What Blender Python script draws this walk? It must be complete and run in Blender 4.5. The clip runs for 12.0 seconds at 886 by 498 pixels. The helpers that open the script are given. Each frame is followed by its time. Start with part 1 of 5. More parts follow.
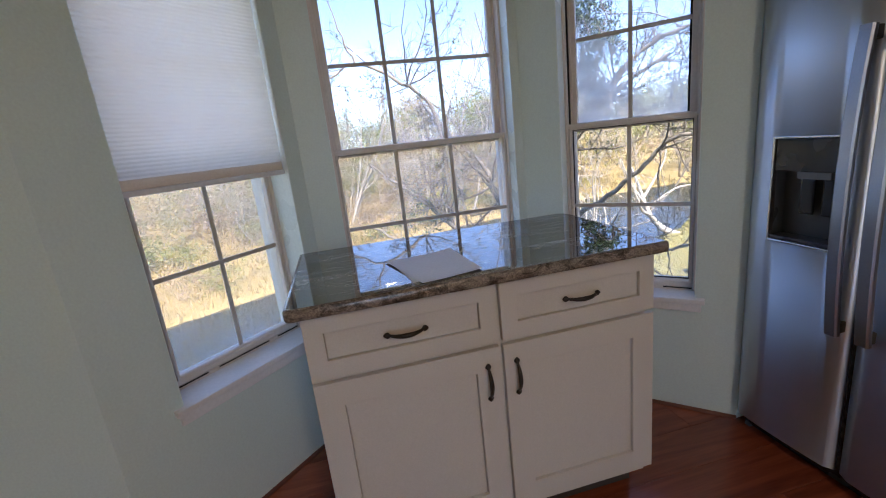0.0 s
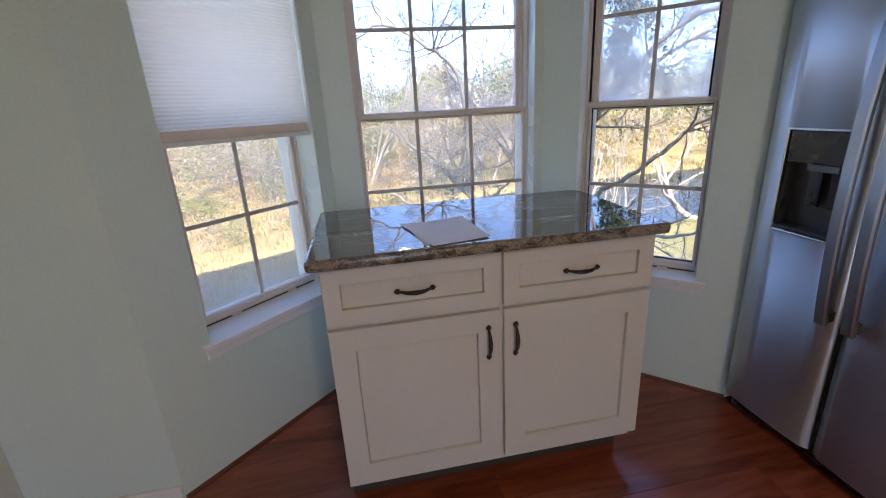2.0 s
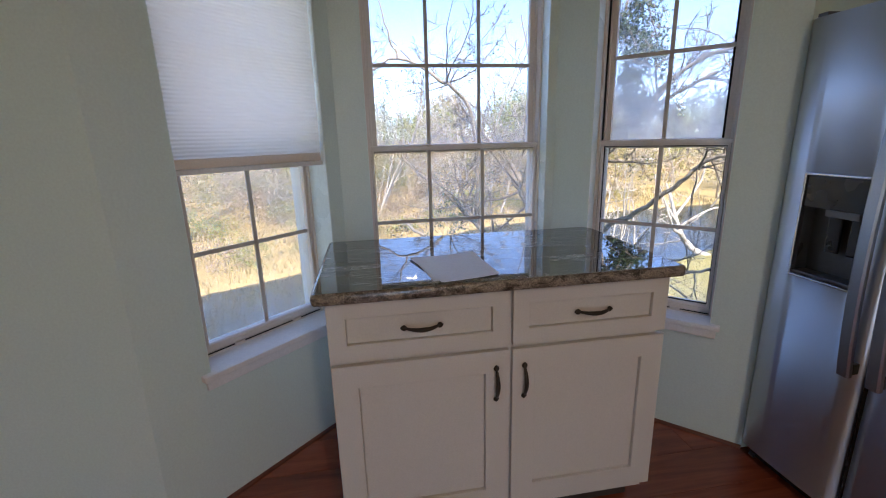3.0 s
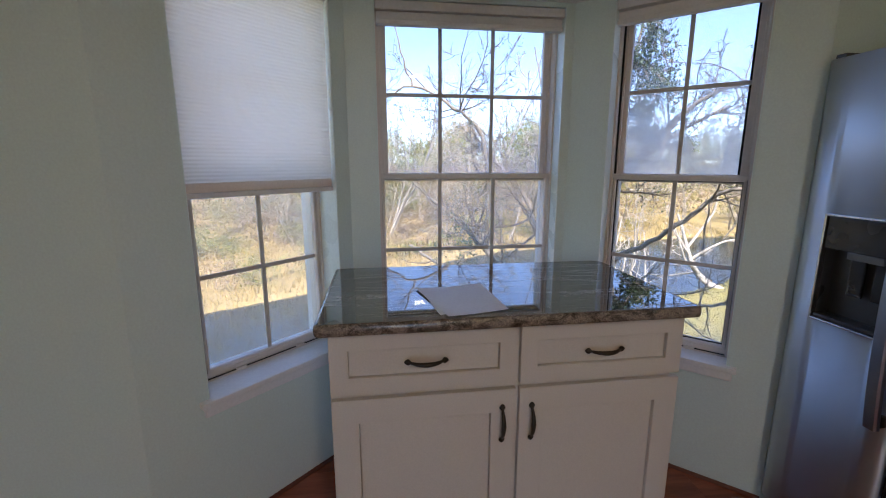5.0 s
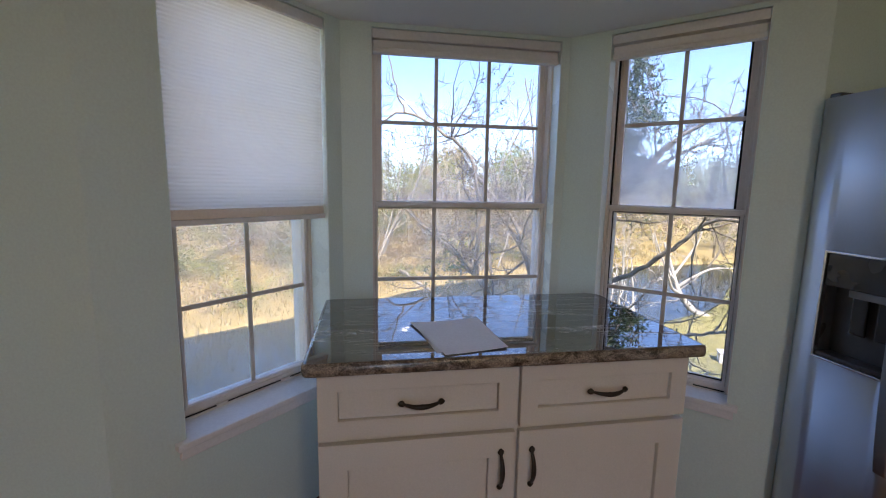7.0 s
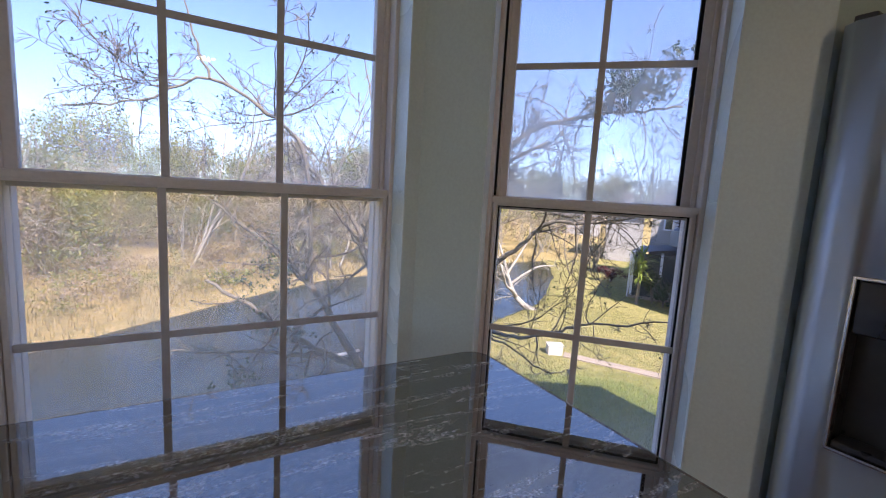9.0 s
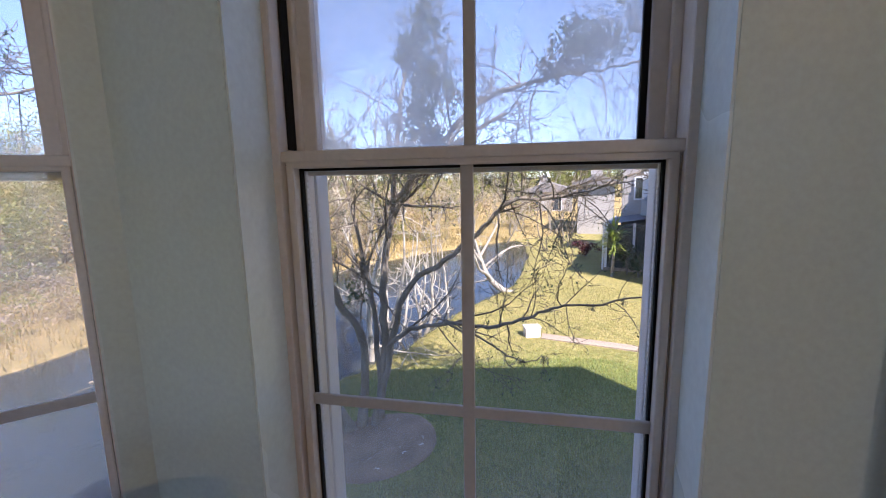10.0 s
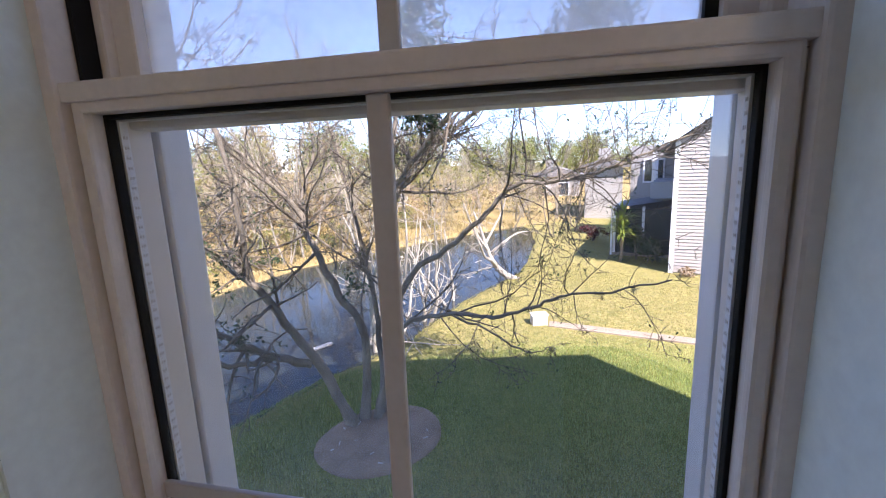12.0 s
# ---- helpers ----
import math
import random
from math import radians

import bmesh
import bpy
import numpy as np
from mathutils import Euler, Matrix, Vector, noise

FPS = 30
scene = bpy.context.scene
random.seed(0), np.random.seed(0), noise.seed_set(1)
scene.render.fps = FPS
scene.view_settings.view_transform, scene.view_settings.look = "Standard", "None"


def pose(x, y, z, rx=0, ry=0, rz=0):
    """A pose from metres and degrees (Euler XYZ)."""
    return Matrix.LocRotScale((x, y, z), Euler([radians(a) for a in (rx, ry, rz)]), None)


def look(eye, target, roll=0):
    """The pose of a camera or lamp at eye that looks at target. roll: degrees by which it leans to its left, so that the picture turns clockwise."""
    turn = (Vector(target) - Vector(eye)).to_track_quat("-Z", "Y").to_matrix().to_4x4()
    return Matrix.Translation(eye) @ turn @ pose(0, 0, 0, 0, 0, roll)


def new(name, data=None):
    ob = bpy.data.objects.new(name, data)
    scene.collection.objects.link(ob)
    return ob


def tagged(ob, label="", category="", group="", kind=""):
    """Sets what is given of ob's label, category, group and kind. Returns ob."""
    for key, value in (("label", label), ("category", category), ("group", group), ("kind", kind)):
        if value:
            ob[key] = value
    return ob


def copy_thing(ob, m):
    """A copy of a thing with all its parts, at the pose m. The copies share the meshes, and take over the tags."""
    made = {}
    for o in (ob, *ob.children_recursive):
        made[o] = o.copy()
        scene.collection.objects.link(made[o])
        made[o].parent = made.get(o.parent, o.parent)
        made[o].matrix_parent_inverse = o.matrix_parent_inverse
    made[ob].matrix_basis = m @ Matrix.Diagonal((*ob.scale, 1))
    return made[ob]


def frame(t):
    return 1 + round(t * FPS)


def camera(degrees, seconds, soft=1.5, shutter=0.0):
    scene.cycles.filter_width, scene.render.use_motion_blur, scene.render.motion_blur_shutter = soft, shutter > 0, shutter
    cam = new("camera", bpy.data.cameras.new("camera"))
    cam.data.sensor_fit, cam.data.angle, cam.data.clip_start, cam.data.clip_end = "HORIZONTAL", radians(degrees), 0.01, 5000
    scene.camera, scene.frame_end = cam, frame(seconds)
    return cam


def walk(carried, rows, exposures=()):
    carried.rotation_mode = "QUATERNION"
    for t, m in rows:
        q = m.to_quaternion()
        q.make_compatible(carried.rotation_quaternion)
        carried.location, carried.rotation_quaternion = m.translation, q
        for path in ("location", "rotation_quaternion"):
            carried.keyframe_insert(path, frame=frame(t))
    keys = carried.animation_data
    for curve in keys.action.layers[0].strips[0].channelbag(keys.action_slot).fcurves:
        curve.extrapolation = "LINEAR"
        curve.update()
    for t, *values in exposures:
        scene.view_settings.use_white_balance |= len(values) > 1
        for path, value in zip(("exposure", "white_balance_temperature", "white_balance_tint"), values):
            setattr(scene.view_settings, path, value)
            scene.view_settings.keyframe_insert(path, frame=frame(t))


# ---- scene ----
cam = camera(91.2, 12.0, soft=1.1)
PATH = [
    (0, (-0.376, -1.07, 1.274), (0.043, 0.823, 0.782), -6.4),
    (0.5, (-0.365, -1.139, 1.253), (-0.066, 0.68, 0.479), -4.9),
    (1, (-0.374, -1.18, 1.206), (-0.126, 0.508, 0.163), -6.4),
    (1.5, (-0.383, -1.172, 1.254), (-0.072, 0.635, 0.454), -4.5),
    (2, (-0.381, -1.155, 1.284), (-0.048, 0.717, 0.664), -3.1),
    (2.5, (-0.375, -1.139, 1.298), (-0.049, 0.759, 0.758), -2.3),
    (3, (-0.383, -1.127, 1.302), (-0.07, 0.784, 0.805), -1.5),
    (5, (-0.376, -1.099, 1.32), (-0.098, 0.842, 0.93), 0.0),
    (5.5, (-0.375, -1.095, 1.328), (-0.098, 0.858, 0.993), 0.1),
    (6, (-0.377, -1.091, 1.327), (-0.101, 0.866, 1.023), 0.3),
    (6.5, (-0.382, -1.092, 1.328), (-0.111, 0.869, 1.048), 0.5),
    (7, (-0.393, -1.044, 1.338), (-0.06, 0.908, 1.056), 1.0),
    (7.2, (-0.405, -0.995, 1.357), (0.085, 0.923, 1.074), 1.6),
    (8.8, (-0.142, -0.33, 1.308), (0.775, 1.42, 1.01), 4.3),
    (9, (-0.045, -0.204, 1.272), (0.958, 1.512, 1.013), 3.3),
    (9.5, (0.265, 0.04, 1.276), (1.374, 1.67, 0.936), 1.0),
    (10, (0.514, 0.132, 1.228), (1.597, 1.783, 0.909), -1.1),
    (10.5, (0.632, 0.2, 1.227), (1.693, 1.857, 0.87), -2.1),
    (11, (0.684, 0.245, 1.211), (1.729, 1.912, 0.85), -2.0),
    (11.5, (0.705, 0.285, 1.202), (1.757, 1.947, 0.84), -1.9),
    (12, (0.721, 0.303, 1.195), (1.77, 1.964, 0.818), -2.2),
]
EXPOSURES = [(t, e, 6080 if t < 8 else 6260, 19 if t < 8 else 24) for t, e in ((0, 2.92), (0.5, 3.14), (1.0, 3.42), (1.5, 3.36), (2.0, 3.10), (2.5, 2.98), (3.2, 2.92), (5, 2.78), (7, 2.74), (9, 2.44), (10, 2.56), (11, 2.74), (12, 2.70))]
walk(cam, [(t, look(eye, target, roll)) for t, eye, target, roll in PATH], exposures=EXPOSURES)

# ---------------------------------------------------------------- light
SUN_AZ, SUN_EL = (-0.08, -0.997), 48.0          # horizontal way to the sun, elevation
world = bpy.data.worlds.new("world")
scene.world = world
world.use_nodes = True
wn = world.node_tree.nodes
sky = wn.new("ShaderNodeTexSky")
sky.sky_type = "NISHITA"
sky.sun_disc = False
sky.sun_elevation = radians(SUN_EL)
sky.sun_rotation = math.atan2(SUN_AZ[0], SUN_AZ[1])
sky.air_density, sky.dust_density, sky.ozone_density = 0.45, 0.0, 1.0
wn["Background"].inputs["Strength"].default_value = 0.100
world.node_tree.links.new(sky.outputs["Color"], wn["Background"].inputs["Color"])
sun_data = bpy.data.lights.new("sun", "SUN")
sun_data.energy, sun_data.angle, sun_data.color = 2.3, radians(0.5), (1.0, 0.95, 0.87)
sun = new("sun", sun_data)
ce = math.cos(radians(SUN_EL))
sun.matrix_world = look((SUN_AZ[0] * ce * 40, SUN_AZ[1] * ce * 40, math.sin(radians(SUN_EL)) * 40), (0, 0, 0))
ROOM_LAMPS = [(0.1, -2.7)]
for lx, ly in ROOM_LAMPS:
    ld = bpy.data.lights.new("ceiling_lamp", "AREA")
    ld.shape, ld.size, ld.energy, ld.color = "DISK", 0.16, 3.4, (1.0, 0.74, 0.42)
    new("ceiling_lamp", ld).matrix_world = look((lx, ly, 2.385), (lx, ly, 0))
# added fill lamp in an unseen, made-up opening at the far end of the room
FILL_OPENING = (-1.25, -0.35, 0.03, 2.05)
dd = bpy.data.lights.new("room_fill_lamp", "AREA")
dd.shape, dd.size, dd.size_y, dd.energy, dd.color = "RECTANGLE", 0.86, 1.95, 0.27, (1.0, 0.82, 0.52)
new("room_fill_lamp", dd).matrix_world = look((-0.8, -4.06, 1.04), (-0.8, 0, 1.04))

# ---------------------------------------------------------------- materials
def material(name):
    m = bpy.data.materials.new(name)
    m.use_nodes = True
    nt = m.node_tree
    return m, nt, nt.nodes, nt.links, nt.nodes["Principled BSDF"]


def noise_node(nt, scale, detail=4.0, vector=None, rough=0.55, distortion=0.0):
    n = nt.nodes.new("ShaderNodeTexNoise")
    n.inputs["Scale"].default_value, n.inputs["Detail"].default_value = scale, detail
    n.inputs["Roughness"].default_value, n.inputs["Distortion"].default_value = rough, distortion
    if vector is not None:
        nt.links.new(vector, n.inputs["Vector"])
    return n


def ramp(nt, fac, stops):
    r = nt.nodes.new("ShaderNodeValToRGB")
    el = r.color_ramp.elements
    while len(el) < len(stops):
        el.new(0.5)
    for e, (p, c) in zip(el, stops):
        e.position, e.color = p, (*c, 1)
    nt.links.new(fac, r.inputs["Fac"])
    return r


def mix(nt, fac, a, b, mode="MIX"):
    n = nt.nodes.new("ShaderNodeMix")
    n.data_type, n.blend_type = "RGBA", mode
    for sock, v in ((n.inputs[0], fac), (n.inputs[6], a), (n.inputs[7], b)):
        if isinstance(v, (int, float)):
            sock.default_value = v
        elif isinstance(v, tuple):
            sock.default_value = (*v, 1)
        else:
            nt.links.new(v, sock)
    return n.outputs[2]


def coords(nt, kind="Object", scale=(1, 1, 1), rot=(0, 0, 0), jitter=False):
    tc = nt.nodes.new("ShaderNodeTexCoord")
    mp = nt.nodes.new("ShaderNodeMapping")
    mp.inputs["Scale"].default_value = scale
    mp.inputs["Rotation"].default_value = rot
    out = nt.nodes.new("ShaderNodeNewGeometry").outputs["Position"] if kind == "World" else tc.outputs[kind]
    if jitter:
        oi = nt.nodes.new("ShaderNodeObjectInfo")
        va = nt.nodes.new("ShaderNodeVectorMath")
        va.operation = "MULTIPLY_ADD"
        va.inputs[1].default_value = (1, 1, 1)
        cx = nt.nodes.new("ShaderNodeCombineXYZ")
        ml = nt.nodes.new("ShaderNodeMath")
        ml.operation = "MULTIPLY"
        ml.inputs[1].default_value = 37.0
        nt.links.new(oi.outputs["Random"], ml.inputs[0])
        for k in range(3):
            nt.links.new(ml.outputs[0], cx.inputs[k])
        nt.links.new(out, va.inputs[0])
        nt.links.new(cx.outputs[0], va.inputs[2])
        out = va.outputs[0]
    nt.links.new(out, mp.inputs["Vector"])
    return mp.outputs["Vector"]


def geometry_position(nt):
    return nt.nodes.new("ShaderNodeNewGeometry").outputs["Position"]


def bump(nt, bsdf, height, strength, distance=0.005):
    b = nt.nodes.new("ShaderNodeBump")
    b.inputs["Strength"].default_value, b.inputs["Distance"].default_value = strength, distance
    nt.links.new(height, b.inputs["Height"])
    nt.links.new(b.outputs["Normal"], bsdf.inputs["Normal"])


def surface(name, a, b, rough=0.6, metal=0.0, scale=3.0, fine=60.0, relief=0.1, dist=0.002, spec=0.5, rough_var=0.08):
    """Two-scale varied surface: broad tone drift a-b, fine grain, roughness drift, fine relief."""
    m, nt, nodes, links, bs = material(name)
    pos = geometry_position(nt)
    n1 = noise_node(nt, scale, 3.0, pos)
    n2 = noise_node(nt, fine, 4.0, pos)
    c = ramp(nt, n1.outputs["Fac"], [(0.3, a), (0.7, b)]).outputs["Color"]
    g = ramp(nt, n2.outputs["Fac"], [(0.3, (0.86, 0.86, 0.86)), (0.7, (1, 1, 1))]).outputs["Color"]
    links.new(mix(nt, 0.6, c, g, "MULTIPLY"), bs.inputs["Base Color"])
    rr = nodes.new("ShaderNodeMapRange")
    rr.inputs["To Min"].default_value, rr.inputs["To Max"].default_value = max(0.02, rough - rough_var), rough + rough_var
    links.new(n1.outputs["Fac"], rr.inputs["Value"])
    links.new(rr.outputs[0], bs.inputs["Roughness"])
    bs.inputs["Metallic"].default_value = metal
    bs.inputs["Specular IOR Level"].default_value = spec
    if relief:
        bump(nt, bs, n2.outputs["Fac"], relief, dist)
    return m


M = {}
M["hem"] = surface("shade_hem", (0.78, 0.68, 0.59), (0.84, 0.74, 0.65), 0.8, scale=4.0, fine=160, relief=0.1)
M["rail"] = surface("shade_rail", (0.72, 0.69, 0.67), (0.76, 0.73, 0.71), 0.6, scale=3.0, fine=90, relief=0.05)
M["wall"] = surface("wall_paint", (0.66, 0.77, 0.72), (0.70, 0.80, 0.755), 0.38, scale=1.2, fine=140, relief=0.08, dist=0.0012)
M["ceiling"] = surface("ceiling_paint", (0.74, 0.76, 0.74), (0.78, 0.80, 0.78), 0.8, scale=1.0, fine=180, relief=0.3, dist=0.0015)
M["trim"] = surface("trim_paint", (0.76, 0.75, 0.74), (0.82, 0.81, 0.80), 0.35, scale=2.0, fine=90, relief=0.06)
M["return"] = surface("daylit_return_paint", (0.76, 0.85, 0.82), (0.80, 0.885, 0.86), 0.28, scale=2.0, fine=90, relief=0.08)
M["vinyl"] = surface("window_vinyl", (0.71, 0.645, 0.59), (0.77, 0.705, 0.645), 0.4, scale=4.0, fine=120, relief=0.05)
M["vinyl_out"] = surface("outer_vinyl", (0.74, 0.74, 0.76), (0.80, 0.80, 0.82), 0.45, scale=4.0, fine=120, relief=0.05)
# muntins darker than the sash: their backlit look is put into the colour
M["muntin"] = surface("backlit_muntin_vinyl", (0.50, 0.465, 0.44), (0.56, 0.525, 0.49), 0.45, scale=5.0, fine=120, relief=0.03)
M["gasket"] = surface("black_gasket", (0.008, 0.008, 0.009), (0.014, 0.014, 0.014), 0.75, relief=0.1, spec=0.15)
M["cabinet"] = surface("cabinet_paint", (0.63, 0.605, 0.575), (0.665, 0.64, 0.61), 0.38, scale=1.5, fine=220, relief=0.02, dist=0.0005)
M["toe"] = surface("toe_kick_shadowed", (0.035, 0.028, 0.025), (0.05, 0.04, 0.035), 0.6)
M["gap"] = surface("cabinet_inside", (0.30, 0.27, 0.24), (0.34, 0.31, 0.28), 0.7)
M["handle"] = surface("black_bronze", (0.016, 0.012, 0.010), (0.028, 0.021, 0.017), 0.45, 0.3, scale=30, fine=200, relief=0.05)
M["dark"] = surface("dark_plastic", (0.012, 0.013, 0.015), (0.022, 0.023, 0.025), 0.25, scale=8, relief=0.03)
M["greyplastic"] = surface("grey_plastic", (0.06, 0.062, 0.066), (0.08, 0.083, 0.088), 0.3, scale=8, relief=0.03)
M["fridge_side"] = surface("fridge_side", (0.055, 0.057, 0.06), (0.07, 0.072, 0.075), 0.5, scale=3, fine=300, relief=0.1)
M["paddle"] = surface("mid_grey_plastic", (0.16, 0.165, 0.17), (0.2, 0.205, 0.21), 0.35, scale=8, relief=0.03)
M["handle_steel"] = surface("handle_steel", (0.34, 0.37, 0.43), (0.42, 0.45, 0.51), 0.34, 1.0, scale=3, fine=200, relief=0.03)
M["chrome"] = surface("satin_chrome", (0.62, 0.62, 0.63), (0.68, 0.68, 0.69), 0.22, 1.0, scale=10, relief=0.02)
M["quarter"] = surface("cherry_moulding", (0.12, 0.036, 0.020), (0.16, 0.05, 0.028), 0.35, scale=12, fine=80, relief=0.1)
M["concrete"] = surface("concrete", (0.33, 0.255, 0.185), (0.41, 0.32, 0.24), 0.85, scale=2, fine=40, relief=0.4, dist=0.01)
M["siding"] = surface("siding_paint", (0.41, 0.365, 0.335), (0.48, 0.43, 0.395), 0.6, scale=1.5, fine=30, relief=0.1)
M["building"] = surface("building_paint", (0.36, 0.335, 0.31), (0.44, 0.41, 0.38), 0.7, scale=0.6, fine=20, relief=0.2, dist=0.01)
M["roof"] = surface("roof_shingle", (0.16, 0.15, 0.15), (0.24, 0.22, 0.21), 0.9, scale=3, fine=25, relief=0.5, dist=0.02)
M["awning"] = surface("awning_metal", (0.23, 0.27, 0.33), (0.28, 0.32, 0.38), 0.5, scale=2, fine=30, relief=0.1)
M["screen"] = surface("porch_screen", (0.03, 0.035, 0.035), (0.05, 0.055, 0.05), 0.7, scale=3, fine=60)
M["winglass"] = surface("dark_window_glass", (0.03, 0.035, 0.045), (0.05, 0.06, 0.07), 0.08, scale=2, fine=20, relief=0.02)
M["bark"] = surface("grey_bark", (0.17, 0.138, 0.104), (0.30, 0.25, 0.195), 0.9, scale=4, fine=26, relief=0.7, dist=0.02)
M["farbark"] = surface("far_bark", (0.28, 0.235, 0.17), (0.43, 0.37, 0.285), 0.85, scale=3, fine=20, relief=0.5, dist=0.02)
M["palebark"] = surface("pale_bark", (0.36, 0.31, 0.25), (0.54, 0.48, 0.40), 0.85, scale=3, fine=20, relief=0.5, dist=0.02)
M["twig"] = surface("twig_bark", (0.12, 0.095, 0.07), (0.21, 0.168, 0.127), 0.9, scale=6, fine=40, relief=0.2)
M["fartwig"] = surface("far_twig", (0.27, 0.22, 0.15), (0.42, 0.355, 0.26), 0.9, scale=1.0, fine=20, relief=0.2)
M["paletwig"] = surface("pale_twig", (0.38, 0.33, 0.26), (0.56, 0.49, 0.40), 0.9, scale=1.0, fine=20, relief=0.2)
M["mulch"] = surface("bare_soil", (0.25, 0.165, 0.105), (0.38, 0.27, 0.185), 0.95, scale=3, fine=22, relief=0.9, dist=0.03)
M["paper"] = surface("white_paper", (0.80, 0.79, 0.80), (0.84, 0.83, 0.84), 0.6, scale=8, fine=150, relief=0.03)
M["litter"] = surface("pale_litter", (0.55, 0.50, 0.45), (0.65, 0.6, 0.55), 0.8)


def leaf_material(name, a, b):
    m, nt, nodes, links, bs = material(name)
    pi = nodes.new("ShaderNodeNewGeometry").outputs["Random Per Island"]
    links.new(ramp(nt, pi, [(0.0, a), (1.0, b)]).outputs["Color"], bs.inputs["Base Color"])
    bs.inputs["Roughness"].default_value = 0.55
    tr = nodes.new("ShaderNodeBsdfTranslucent")
    links.new(ramp(nt, pi, [(0.0, a), (1.0, b)]).outputs["Color"], tr.inputs["Color"])
    ms = nodes.new("ShaderNodeMixShader")
    ms.inputs[0].default_value = 0.3
    links.new(bs.outputs[0], ms.inputs[1])
    links.new(tr.outputs[0], ms.inputs[2])
    links.new(ms.outputs[0], nodes["Material Output"].inputs["Surface"])
    return m


M["leaf"] = leaf_material("dark_leaf", (0.025, 0.05, 0.02), (0.06, 0.10, 0.035))
M["leaf_olive"] = leaf_material("olive_leaf", (0.17, 0.175, 0.035), (0.33, 0.31, 0.08))
M["leaf_gold"] = leaf_material("golden_leaf", (0.33, 0.245, 0.09), (0.47, 0.36, 0.17))
M["leaf_red"] = leaf_material("red_leaf", (0.06, 0.014, 0.016), (0.12, 0.03, 0.03))
M["leaf_far"] = leaf_material("far_green_leaf", (0.16, 0.18, 0.045), (0.30, 0.31, 0.09))
M["leaf_palm"] = leaf_material("yucca_leaf", (0.16, 0.22, 0.03), (0.34, 0.38, 0.07))
M["leaf_dry"] = leaf_material("dry_leaf", (0.29, 0.205, 0.125), (0.45, 0.335, 0.22))
M["blade_sun_tint"] = leaf_material("sun_tinted_grass_blade", (0.20, 0.19, 0.05), (0.42, 0.37, 0.13))
M["moss"] = leaf_material("moss_tuft", (0.08, 0.08, 0.07), (0.14, 0.13, 0.11))
M["blade"] = leaf_material("grass_blade", (0.15, 0.22, 0.05), (0.48, 0.51, 0.18))


def floor_material():
    m, nt, nodes, links, bs = material("cherry_laminate")
    v = coords(nt, "Object", (1.0, 7.0, 7.0), jitter=True)
    n1 = noise_node(nt, 1.6, 6.0, v, 0.6, 1.2)
    v2 = coords(nt, "Object", (2.0, 60.0, 60.0), jitter=True)
    n2 = noise_node(nt, 2.0, 5.0, v2, 0.6, 0.3)
    c = ramp(nt, n1.outputs["Fac"], [(0.25, (0.12, 0.029, 0.015)), (0.45, (0.235, 0.057, 0.027)), (0.62, (0.32, 0.082, 0.038)), (0.8, (0.245, 0.06, 0.028))]).outputs["Color"]
    g = ramp(nt, n2.outputs["Fac"], [(0.3, (0.76, 0.73, 0.71)), (0.65, (1, 1, 1))]).outputs["Color"]
    c = mix(nt, 0.7, c, g, "MULTIPLY")
    oi = nodes.new("ShaderNodeObjectInfo")
    t = ramp(nt, oi.outputs["Random"], [(0.0, (0.82, 0.80, 0.78)), (1.0, (1.12, 1.08, 1.05))]).outputs["Color"]
    links.new(mix(nt, 1.0, c, t, "MULTIPLY"), bs.inputs["Base Color"])
    v3 = coords(nt, "World")
    n3 = noise_node(nt, 5.0, 4.0, v3)
    rr = nodes.new("ShaderNodeMapRange")
    rr.inputs["To Min"].default_value, rr.inputs["To Max"].default_value = 0.11, 0.24
    bs.inputs["IOR"].default_value = 1.6
    links.new(n3.outputs["Fac"], rr.inputs["Value"])
    links.new(rr.outputs[0], bs.inputs["Roughness"])
    bump(nt, bs, n2.outputs["Fac"], 0.12, 0.002)
    return m


M["floor"] = floor_material()


